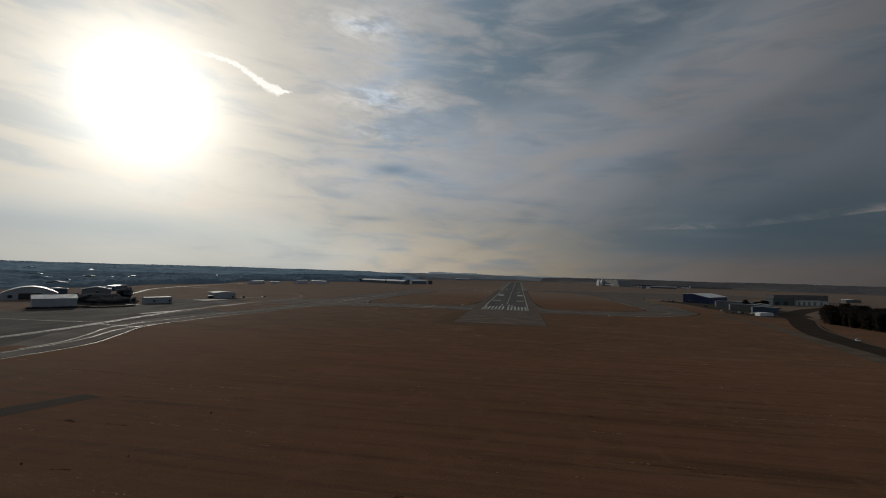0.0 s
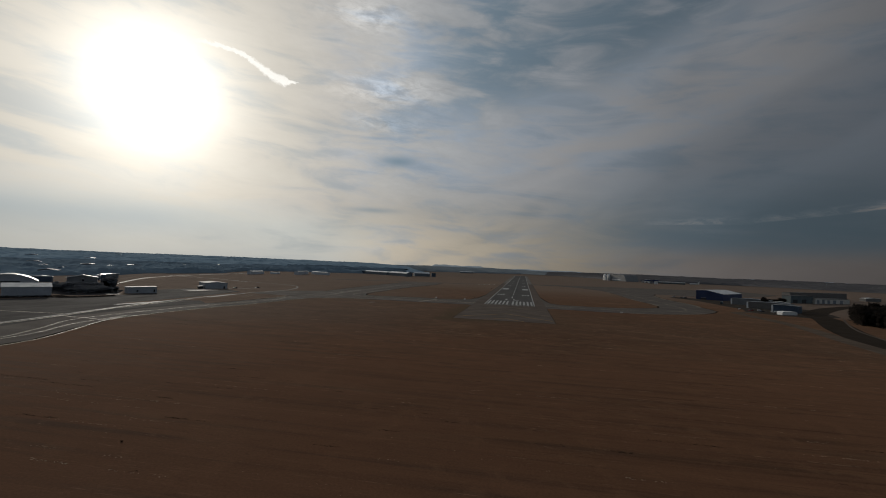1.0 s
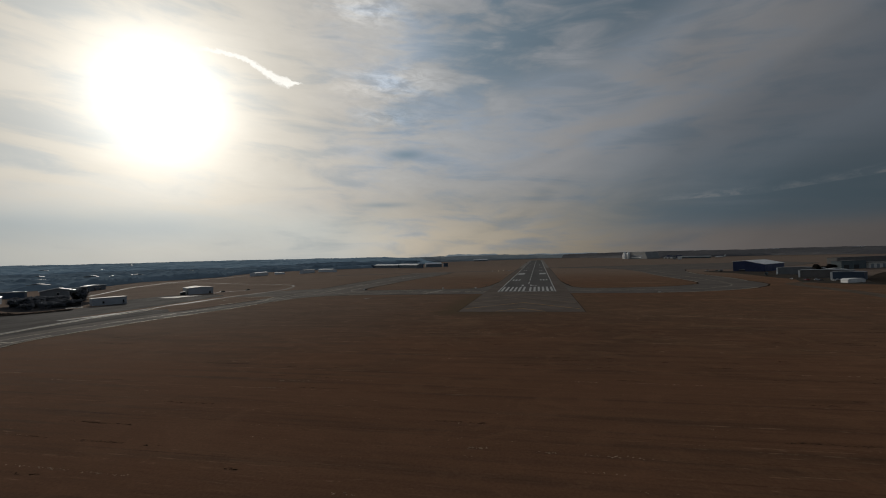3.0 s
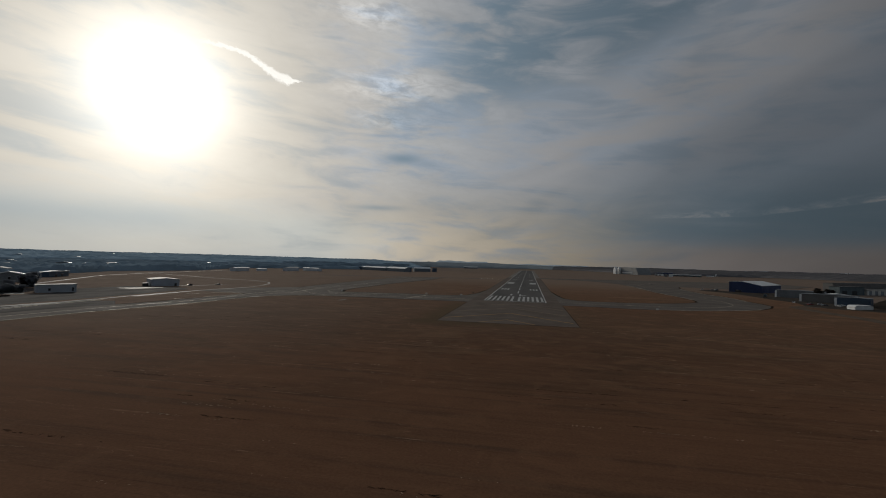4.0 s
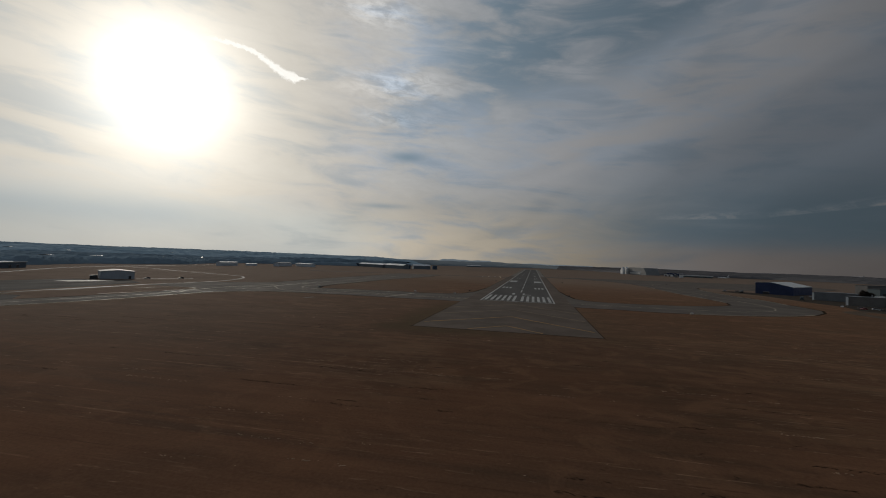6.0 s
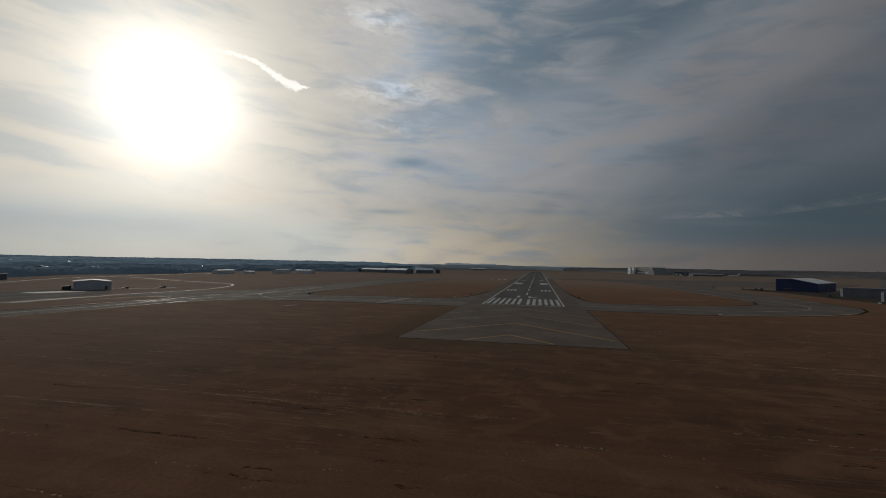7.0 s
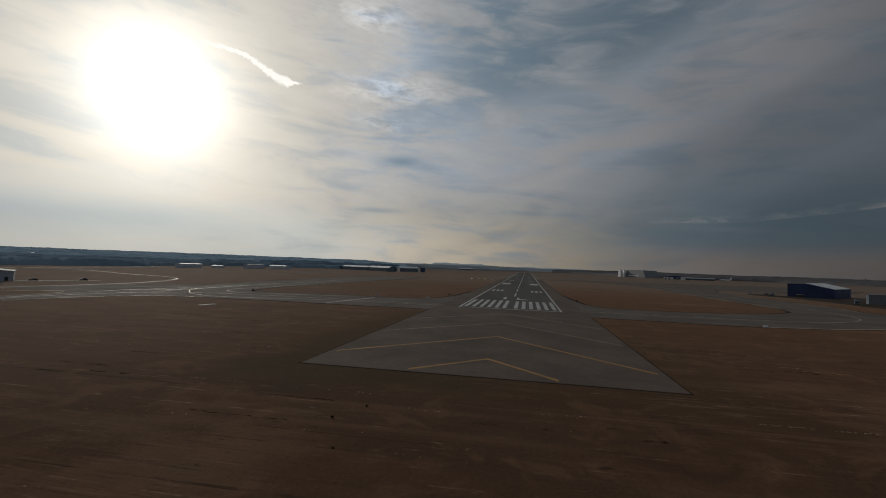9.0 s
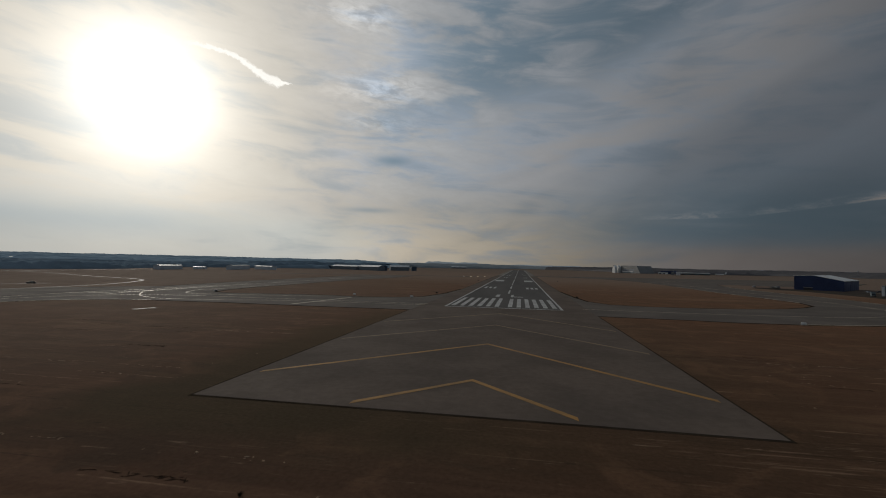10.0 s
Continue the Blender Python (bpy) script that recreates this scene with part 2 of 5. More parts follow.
def grass_material():
    """Dormant winter turf: brown, with mower swathes across, worn pale threads and greener hollows."""
    m = bpy.data.materials.new("dormant_grass")
    m.use_nodes = True
    n = Nodes(m.node_tree)
    bsdf = m.node_tree.nodes["Principled BSDF"]
    at = n.add("ShaderNodeNewGeometry").outputs["Position"]

    def squeezed(a, b):
        return n.add("ShaderNodeVectorMath", {0: at, 1: (a, b, 1)}, operation="MULTIPLY").outputs[0]

    field = n.noise(at, 0.008, 5.0, 0.6, 0.5)
    blotch = n.noise(squeezed(0.5, 1.0), 0.06, 5.0, 0.6, 0.6)
    swathe = n.noise(squeezed(0.04, 1.0), 0.30, 5.0, 0.62, 0.3)
    thread = n.noise(squeezed(0.10, 1.0), 1.7, 5.0, 0.65, 0.7)
    clod = n.noise(squeezed(0.45, 1.0), 0.55, 3.0, 0.55, 0.4)
    tuft = n.noise(at, 2.2, 4.0, 0.7)
    px, py = n.add("ShaderNodeSeparateXYZ", {0: at}).outputs[:2]
    tone = n.mix(n.ease(field, 0.38, 0.62), (0.091, 0.0445, 0.025, 1), (0.075, 0.040, 0.024, 1))
    stubble = n.noise(at, 0.0022, 3.0, 0.5, 0.4)
    tone = n.mix(n.ease(stubble, 0.5, 0.6, 0.0, 0.4), tone, (0.088, 0.053, 0.036, 1))
    tone = n.mix(n.ease(blotch, 0.42, 0.70, 0.0, 0.75), tone, (0.064, 0.039, 0.025, 1))
    straw = n.noise(squeezed(0.35, 1.0), 0.035, 6.0, 0.66, 0.8)
    tone = n.mix(n.ease(straw, 0.52, 0.68, 0.0, 0.55), tone, (0.165, 0.098, 0.058, 1))
    tone = n.mix(n.ease(swathe, 0.50, 0.70, 0.0, 0.45), tone, (0.140, 0.078, 0.049, 1))
    tone = n.mix(n.ease(swathe, 0.47, 0.30, 0.0, 0.5), tone, (0.056, 0.038, 0.026, 1))
    tone = n.mix(n.math("MULTIPLY", n.ease(thread, 0.62, 0.71), n.ease(blotch, 0.42, 0.60, 0.1, 0.9)), tone, (0.31, 0.21, 0.145, 1))
    mown = n.noise(squeezed(0.05, 1.0), 2.6, 3.0, 0.6, 0.5)
    strewn = n.noise(squeezed(0.25, 0.6), 0.05, 3.0, 0.6, 0.3)
    mottle = n.noise(at, 0.11, 5.0, 0.62, 0.9)
    patchy = n.noise(at, 0.028, 4.0, 0.6, 0.6)
    tone = n.mix(n.ease(mottle, 0.50, 0.66, 0.0, 0.5), tone, (0.158, 0.086, 0.050, 1))
    tone = n.mix(n.math("MULTIPLY", n.ease(mottle, 0.46, 0.32, 0.0, 0.6), n.ease(patchy, 0.40, 0.60)), tone, (0.054, 0.034, 0.022, 1))
    # single windrows of cut straw and dark wheel tracks, broken along their length
    row = n.noise(squeezed(0.006, 1.0), 1.1, 2.0, 0.5, 0.15)
    broken = n.noise(squeezed(0.5, 1.0), 0.35, 4.0, 0.7, 0.2)
    tone = n.mix(n.math("MULTIPLY", n.ease(row, 0.655, 0.69), n.ease(broken, 0.47, 0.62, 0.0, 0.7)), tone, (0.28, 0.18, 0.115, 1))
    tone = n.mix(n.math("MULTIPLY", n.ease(row, 0.35, 0.31), n.ease(broken, 0.62, 0.44, 0.0, 0.85)), tone, (0.030, 0.020, 0.013, 1))
    tone = n.mix(n.math("MULTIPLY", n.ease(mown, 0.60, 0.66), n.ease(strewn, 0.50, 0.64, 0.0, 0.6)), tone, (0.25, 0.16, 0.108, 1))
    tone = n.mix(n.math("MULTIPLY", n.ease(mown, 0.40, 0.34), n.ease(strewn, 0.46, 0.60, 0.1, 0.6)), tone, (0.040, 0.027, 0.018, 1))
    tone = n.mix(n.ease(clod, 0.68, 0.75, 0.0, 0.8), tone, (0.030, 0.022, 0.016, 1))
    # distance haze painted as a duller tone beyond the taxiways, leaf litter under the woods
    reach = n.math("MULTIPLY_ADD", n.math("SUBTRACT", field, 0.5), 160.0, n.math("MAXIMUM", py, n.math("MULTIPLY_ADD", px, -1.0, 130.0)))
    reach = n.math("MAXIMUM", reach, n.math("MULTIPLY", n.math("MULTIPLY_ADD", px, 4.0, -800.0), n.ease(py, -10.0, 70.0)))
    tone = n.mix(n.ease(reach, 60.0, 450.0, 0.0, 0.8), tone, n.mix(n.ease(blotch, 0.4, 0.65), (0.162, 0.130, 0.107, 1), (0.128, 0.103, 0.086, 1)))
    tone = n.mix(n.ease(n.math("MULTIPLY_ADD", py, 0.6, px), 300.0, 480.0, 0.0, 0.75), tone, n.mix(n.ease(blotch, 0.4, 0.65), (0.118, 0.101, 0.089, 1), (0.086, 0.074, 0.066, 1)))
    away = n.math("SQRT", n.math("MULTIPLY_ADD", px, px, n.math("MULTIPLY", py, py)))
    side = n.math("MULTIPLY", n.math("ARCTAN2", px, py), 57.2958)
    edge = n.math("MAXIMUM", n.ease(side, -20.0, -12.0, 1080.0, 2300.0), n.ease(side, -72.0, -45.0, 640.0, 980.0))
    edge = n.math("MINIMUM", edge, n.ease(side, 5.0, 15.0, 2400.0, 1650.0))
    tone = n.mix(n.ease(n.math("SUBTRACT", away, edge), 0.0, 40.0, 0.0, 0.9), tone, (0.062, 0.058, 0.054, 1))
    dry = n.ease(n.math("MULTIPLY_ADD", n.math("SUBTRACT", blotch, 0.5), 120.0, py), -150.0, -260.0, 0.0, 0.6)
    tone = n.mix(n.math("MULTIPLY", dry, n.ease(swathe, 0.30, 0.55, 0.3, 1.0)), tone, (0.158, 0.078, 0.044, 1))
    # damp olive verge round the blast pad
    beside = n.math("MAXIMUM", n.math("SUBTRACT", n.math("ABSOLUTE", px), 32.0), n.math("SUBTRACT", -126.0, py))
    beside = n.math("MULTIPLY_ADD", n.math("SUBTRACT", blotch, 0.5), 26.0, beside)
    verge = n.math("MULTIPLY", n.ease(beside, 17.0, 4.0), n.math("MULTIPLY", n.ease(py, 0.0, -40.0), n.ease(px, 30.0, -20.0, 0.22, 0.8)))
    tone = n.mix(verge, tone, (0.058, 0.046, 0.028, 1))
    shade = n.math("MULTIPLY_ADD", n.math("SUBTRACT", tuft, 0.5), 0.75, 1.0)
    tone = n.add("ShaderNodeVectorMath", {0: tone, "Scale": shade}, operation="SCALE").outputs[0]
    n.put(bsdf.inputs["Base Color"], tone)
    bsdf.inputs["Roughness"].default_value = 0.9
    bsdf.inputs["Specular IOR Level"].default_value = 0.003
    bsdf.inputs["Sheen Weight"].default_value = 0.17
    bsdf.inputs["Sheen Roughness"].default_value = 0.2
    bsdf.inputs["Sheen Tint"].default_value = (0.9, 0.58, 0.40, 1)
    b = n.add("ShaderNodeBump", {"Strength": 0.25, "Distance": 0.12, "Height": tuft})
    n.put(bsdf.inputs["Normal"], b.outputs[0])
    return m


GRASS = grass_material()
ASPHALT = material("runway_asphalt", (0.090, 0.085, 0.080), 0.85, second=(0.070, 0.067, 0.064), patch=25, grain=0.8, grain_amount=0.1, stretch=(1, 0.12, 1), specular=0.04)
SHOULDER = material("shoulder_pavement", (0.128, 0.101, 0.083), 0.96, second=(0.099, 0.080, 0.067), patch=16, grain=1.2, grain_amount=0.13, specular=0.03)
PALE_SHOULDER = material("pale_shoulder_pavement", (0.185, 0.165, 0.145), 0.92, second=(0.15, 0.134, 0.118), patch=40, grain=1.2, grain_amount=0.08, specular=0.04)
TAXI = material("taxiway_pavement", (0.138, 0.119, 0.104), 0.95, second=(0.107, 0.093, 0.082), patch=22, grain=1.0, grain_amount=0.14, specular=0.025)
APRON = material("apron_pavement", (0.080, 0.074, 0.070), 0.94, second=(0.056, 0.051, 0.048), patch=14, grain=1.5, grain_amount=0.16, stretch=(1, 0.35, 1), specular=0.025)
CONCRETE = material("pale_concrete", (0.22, 0.205, 0.185), 0.7, second=(0.15, 0.14, 0.127), patch=12, grain=0.5, specular=0.2)
GRAVEL_ROAD = material("worn_brown_grey_road", (0.128, 0.099, 0.075), 0.95, second=(0.096, 0.074, 0.056), patch=9, grain=0.9, specular=0.01)
YARD = material("dark_worn_yard", (0.064, 0.054, 0.045), 0.95, second=(0.046, 0.039, 0.033), patch=6, grain=0.8, grain_amount=0.2, specular=0.01)
DARK_ROAD = material("dark_asphalt", (0.041, 0.032, 0.024), 0.95, second=(0.033, 0.026, 0.020), patch=18, grain=0.7, specular=0.015)
WHITE_PAINT = material("white_marking_paint", (0.36, 0.355, 0.34), 0.7, second=(0.24, 0.235, 0.225), patch=6, grain=0.5, grain_amount=0.15)
LITTER = material("dark_leaf_litter", (0.052, 0.050, 0.052), 0.95, second=(0.040, 0.038, 0.039), patch=3, grain=0.5, grain_amount=0.2, specular=0.0)
SOIL = material("dark_edge_soil", (0.030, 0.023, 0.017), 0.95, second=(0.045, 0.035, 0.025), patch=5, grain=0.4, specular=0.0)
WORN_YELLOW = material("worn_yellow_paint", (0.172, 0.115, 0.058), 0.9, second=(0.142, 0.099, 0.058), patch=5, grain=0.5, grain_amount=0.2)
YELLOW_PAINT = material("yellow_marking_paint", (0.305, 0.153, 0.027), 0.9, second=(0.22, 0.119, 0.033), patch=7, grain=0.5, grain_amount=0.15)
TAXI_LINE = material("faded_taxiway_paint", (0.44, 0.37, 0.24), 0.58, second=(0.38, 0.33, 0.24), patch=9, grain=0.5)
BLUE_METAL = material("blue_cladding", (0.018, 0.036, 0.11), 0.55, second=(0.014, 0.028, 0.085), patch=9, grain=0.8, vary=0.05)
SLATE_BLUE = material("slate_blue_cladding", (0.040, 0.072, 0.115), 0.55, second=(0.034, 0.060, 0.098), patch=9, grain=0.8)
GREY_METAL = material("grey_cladding", (0.17, 0.18, 0.19), 0.6, second=(0.14, 0.15, 0.16), patch=7, grain=0.8)
PALE_METAL = material("pale_cladding", (0.20, 0.222, 0.245), 0.6, second=(0.165, 0.185, 0.205), patch=7, grain=0.8)
BROWN_METAL = material("drab_cladding", (0.13, 0.125, 0.12), 0.6, second=(0.11, 0.105, 0.10), patch=7, grain=0.8)
TEAL_METAL = material("teal_grey_cladding", (0.085, 0.115, 0.125), 0.6, second=(0.07, 0.095, 0.105), patch=7, grain=0.8)
HANGAR_GREY = material("weathered_grey_panel", (0.20, 0.205, 0.205), 0.6, second=(0.165, 0.17, 0.172), patch=16, grain=1.5)
FADED_WALL = material("faded_pale_cladding", (0.36, 0.385, 0.42), 0.6, second=(0.30, 0.325, 0.355), patch=7, grain=0.8)
# Distance haze is painted into the next two blue-grey wall colours.
HOUSE_WALL = material("haze_toned_siding", (0.15, 0.18, 0.205), 0.8, second=(0.12, 0.145, 0.168), patch=4, grain=0.6)
HAZE_WALL = material("haze_toned_cladding", (0.56, 0.60, 0.64), 0.6, second=(0.48, 0.52, 0.56), patch=7, grain=0.8)
CREAM_WALL = material("cream_wall", (0.60, 0.58, 0.53), 0.75, second=(0.52, 0.50, 0.46), patch=8, grain=0.8)
ROOF_METAL = material("bright_metal_roof", (0.80, 0.79, 0.76), 0.5, metal=0.25, second=(0.64, 0.63, 0.61), patch=6, grain=0.6)
ROOF_PALE = material("dull_pale_roof", (0.34, 0.335, 0.32), 0.7, second=(0.28, 0.275, 0.265), patch=6, grain=0.6)
OLD_ASPHALT = material("blackened_old_asphalt", (0.040, 0.033, 0.028), 0.95, second=(0.055, 0.042, 0.032), patch=6, grain=0.6, specular=0.02)
ROOF_DARK = material("dark_flat_roof", (0.05, 0.05, 0.05), 0.85, second=(0.04, 0.04, 0.04), patch=8, grain=0.8)
WHITE_SHELL = material("white_painted_panel", (0.82, 0.82, 0.80), 0.5, second=(0.66, 0.66, 0.65), patch=5, grain=0.6, grain_amount=0.05)
DARK_GLASS = material("dark_window_glass", (0.02, 0.022, 0.025), 0.12, second=(0.016, 0.018, 0.02), patch=3, grain=1)
DARK_OPENING = material("shadowed_door", (0.03, 0.03, 0.032), 0.7, second=(0.024, 0.024, 0.026), patch=3, grain=0.5)
TYRE = material("black_rubber", (0.02, 0.02, 0.02), 0.85, patch=1, grain=0.1)
BARK = material("grey_bark", (0.075, 0.062, 0.052), 0.9, second=(0.055, 0.046, 0.04), patch=1.5, grain=0.2, vary=0.2)
CAR_PAINTS = [material("car_paint_" + w, c, 0.3, second=c, patch=1, grain=0.3, grain_amount=0.02)
              for w, c in (("white", (0.7, 0.7, 0.7)), ("silver", (0.4, 0.41, 0.42)), ("dark", (0.03, 0.03, 0.035)), ("red", (0.2, 0.02, 0.02)))]


def woods_material(name, light, dark, reach, spread, through_share=0.5):
    """Bare winter crowns: grey twigs that let part of the light through."""
    m = bpy.data.materials.new(name)
    m.use_nodes = True
    n = Nodes(m.node_tree)
    m.node_tree.nodes.remove(m.node_tree.nodes["Principled BSDF"])
    geometry = n.add("ShaderNodeNewGeometry")
    stand = n.noise(geometry.outputs["Position"], reach, 4.0, 0.6)
    tone = n.mix(n.ease(stand, 0.38, 0.62), (*light, 1), (*dark, 1))
    shade = n.math("MULTIPLY_ADD", geometry.outputs["Random Per Island"], 2 * spread, 1.0 - spread)
    tone = n.add("ShaderNodeVectorMath", {0: tone, "Scale": shade}, operation="SCALE").outputs[0]
    solid = n.add("ShaderNodeBsdfDiffuse", {0: tone})
    sheer = n.add("ShaderNodeBsdfTranslucent", {0: tone})
    both = n.add("ShaderNodeMixShader", {0: through_share, 1: solid.outputs[0], 2: sheer.outputs[0]})
    n.put(m.node_tree.nodes["Material Output"].inputs[0], both.outputs[0])
    return m


TWIGS = woods_material("bare_winter_twigs", (0.25, 0.265, 0.30), (0.22, 0.235, 0.265), 0.05, 0.04)
EVERGREEN = woods_material("dark_evergreen", (0.056, 0.047, 0.042), (0.044, 0.038, 0.034), 0.05, 0.06)
# Distance haze is painted into the FAR, NEAR, HAZY and RISE colours.
FAR_WOOD = woods_material("haze_toned_far_woods", (0.315, 0.41, 0.48), (0.255, 0.34, 0.40), 0.004, 0.06, 0.0)
NEAR_WOOD = woods_material("haze_toned_near_woods", (0.215, 0.28, 0.33), (0.165, 0.217, 0.258), 0.008, 0.08, 0.0)
HAZY_WOOD = woods_material("haze_toned_blue_woods", (0.255, 0.285, 0.300), (0.205, 0.232, 0.247), 0.004, 0.06, 0.0)
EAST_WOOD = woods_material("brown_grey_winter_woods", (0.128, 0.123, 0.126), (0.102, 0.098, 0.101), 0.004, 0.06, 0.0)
RISE_TREES = woods_material("haze_toned_twigs", (0.36, 0.47, 0.56), (0.30, 0.40, 0.48), 0.004, 0.06)
EAST_TREES = woods_material("brown_grey_winter_twigs", (0.24, 0.235, 0.24), (0.20, 0.196, 0.20), 0.004, 0.06)


def ridge_material():
    """Far wooded hills: distance haze painted as pale colour plus a faint added glow."""
    m = bpy.data.materials.new("haze_painted_ridge")
    m.use_nodes = True
    n = Nodes(m.node_tree)
    b = m.node_tree.nodes["Principled BSDF"]
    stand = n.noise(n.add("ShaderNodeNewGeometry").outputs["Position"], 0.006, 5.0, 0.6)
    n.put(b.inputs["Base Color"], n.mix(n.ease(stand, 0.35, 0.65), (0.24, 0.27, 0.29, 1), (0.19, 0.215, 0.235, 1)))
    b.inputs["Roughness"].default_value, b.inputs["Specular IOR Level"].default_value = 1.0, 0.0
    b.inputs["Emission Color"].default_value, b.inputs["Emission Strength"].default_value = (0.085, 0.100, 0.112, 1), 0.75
    return m


RIDGE = ridge_material()



def lamp_material():
    m = bpy.data.materials.new("lit_lamp_lens")
    m.use_nodes = True
    b = m.node_tree.nodes["Principled BSDF"]
    b.inputs["Base Color"].default_value = (0.8, 0.7, 0.5, 1)
    b.inputs["Emission Color"].default_value = (1.0, 0.72, 0.38, 1)
    b.inputs["Emission Strength"].default_value = 1.0
    return m


LAMP = lamp_material()


# ---------------------------------------------------------------- mesh helpers
def mesh_of(bm, name, mat, smooth=False):
    bmesh.ops.recalc_face_normals(bm, faces=bm.faces)
    me = bpy.data.meshes.new(name)
    bm.to_mesh(me)
    bm.free()
    me.materials.append(mat)
    if smooth:
        me.polygons.foreach_set("use_smooth", [True] * len(me.polygons))
    return me


def part(name, bm, mat, parent=None, label="", smooth=False):
    """Links a bmesh as one mesh object, under a thing or a part where one is given."""
    ob = new(name, mesh_of(bm, name, mat, smooth))
    if parent:
        ob.parent = parent
    return tagged(ob, label)


def thing(name, label, category, group="", kind="", at=None):
    return_ob = new(name)
    return_ob.empty_display_size = 0.5
    if at is not None:
        return_ob.matrix_world = at
    return tagged(return_ob, label, category, group, kind)


def add_box(bm, x0, y0, z0, x1, y1, z1, bevel=0.0):
    made = bmesh.ops.create_cube(bm, size=1, matrix=Matrix.Translation(((x0 + x1) / 2, (y0 + y1) / 2, (z0 + z1) / 2))
                                 @ Matrix.Diagonal((abs(x1 - x0), abs(y1 - y0), abs(z1 - z0), 1)))
    if bevel:
        edges = list({e for v in made["verts"] for e in v.link_edges})
        bmesh.ops.bevel(bm, geom=edges, offset=bevel, segments=2, affect="EDGES", profile=0.5)
    return bm


def box(x0, y0, z0, x1, y1, z1, bevel=0.0):
    return add_box(bmesh.new(), x0, y0, z0, x1, y1, z1, bevel)


def prism(points, z0, z1, bm=None):
    """An upright prism over a plan polygon."""
    bm = bm or bmesh.new()
    lower = [bm.verts.new((x, y, z0)) for x, y in points]
    upper = [bm.verts.new((x, y, z1)) for x, y in points]
    bm.faces.new(upper)
    bm.faces.new(lower[::-1])
    for i in range(len(points)):
        j = (i + 1) % len(points)
        bm.faces.new((lower[i], lower[j], upper[j], upper[i]))
    return bm


def extruded(profile, y0, y1, bm=None):
    """A prism along y over a profile in x and z."""
    bm = bm or bmesh.new()
    a = [bm.verts.new((x, y0, z)) for x, z in profile]
    b = [bm.verts.new((x, y1, z)) for x, z in profile]
    bm.faces.new(a)
    bm.faces.new(b[::-1])
    for i in range(len(profile)):
        j = (i + 1) % len(profile)
        bm.faces.new((a[j], a[i], b[i], b[j]))
    return bm


def smooth_line(points, steps=6, closed=False):
    """Catmull-Rom through the points."""
    p = [Vector(q) for q in points]
    n, out = len(p), []
    for i in range(n if closed else n - 1):
        a, b, c, d = (p[k % n] if closed else p[min(max(k, 0), n - 1)] for k in (i - 1, i, i + 1, i + 2))
        for s in range(steps):
            t = s / steps
            out.append(tuple(0.5 * (2 * b + (c - a) * t + (2 * a - 5 * b + 4 * c - d) * t * t + (3 * b - a - 3 * c + d) * t ** 3)))
    if not closed:
        out.append(tuple(p[-1]))
    return out


def ribbon(points, width, z0, z1, steps=6):
    """A strip of even width along a smoothed line."""
    line = [Vector(q) for q in smooth_line(points, steps)]
    left, right = [], []
    for i, q in enumerate(line):
        d = (line[min(i + 1, len(line) - 1)] - line[max(i - 1, 0)]).normalized()
        s = Vector((-d.y, d.x)) * width / 2
        left.append(q + s), right.append(q - s)
    bm = bmesh.new()
    rows = [[bm.verts.new((q.x, q.y, z)) for q in side] for side, z in ((left, z1), (right, z1), (right, z0), (left, z0))]
    for a, b in zip(rows, rows[1:] + rows[:1]):
        for i in range(len(line) - 1):
            bm.faces.new((a[i], a[i + 1], b[i + 1], b[i]))
    bm.faces.new([r[0] for r in rows])
    bm.faces.new([r[-1] for r in rows][::-1])
    return bm


# ---------------------------------------------------------------- ground
def rise(x, y):
    """Height of the land: flat field, wooded rise to the left, low swell far ahead."""
    r, a = math.hypot(x, y), math.degrees(math.atan2(x, y))

    def ease(v, lo, hi):
        t = min(max((v - lo) / (hi - lo), 0), 1)
        return t * t * (3 - 2 * t)

    left = ease(-a, 12, 24) * (1 - ease(-a, 110, 140))
    z = 27 * left * ease(r, 1050, 3000)
    z += 15 * (1 - left) * ease(r, 2900, 4500)
    z += 20 * ease(r, 3900, 4600) * max(0, 1 - abs(a + 8) / 9)
    bumps = noise.noise(Vector((x / 500, y / 500, 0.3))) * 5 * ease(r, 1300, 2600)
    return z + bumps


def build_ground():
    rings = [0, 60, 140, 260, 420, 640, 900, 1050] + [1050 + 150 * k for k in range(1, 27)]
    sectors = 144
    verts, faces = [(0, 0, 0)], []
    for r in rings[1:]:
        for k in range(sectors):
            a = 2 * math.pi * k / sectors
            x, y = r * math.sin(a), r * math.cos(a)
            verts.append((x, y, rise(x, y)))
    for k in range(sectors):
        faces.append((0, 1 + (k + 1) % sectors, 1 + k))
    for i in range(len(rings) - 2):
        for k in range(sectors):
            a, b = 1 + i * sectors + k, 1 + i * sectors + (k + 1) % sectors
            faces.append((a, b, b + sectors, a + sectors))
    me = bpy.data.meshes.new("ground")
    me.from_pydata(verts, [], faces)
    me.materials.append(GRASS)
    me.polygons.foreach_set("use_smooth", [True] * len(me.polygons))
    tagged(new("ground", me), "flat brown dormant winter grass field round the runway", "ground", kind="structure")


build_ground()

# ---------------------------------------------------------------- runway and its markings
HALF = 22.86
shoulder = tagged(part("pavement", prism([(-32.3, -125.3), (32.3, -125.3), (32.3, 1790), (-32.3, 1790)], -0.2, 0.04), SHOULDER),
                  "grey paved blast pad and shoulders round the runway", "pavement", kind="structure")
runway = tagged(part("runway", prism([(-HALF, -0.5), (HALF, -0.5), (HALF, 1750), (-HALF, 1750)], -0.2, 0.055), ASPHALT),
                "long dark grey asphalt runway with white markings", "runway", kind="structure")
PAINT0, PAINT1 = 0.05, 0.066


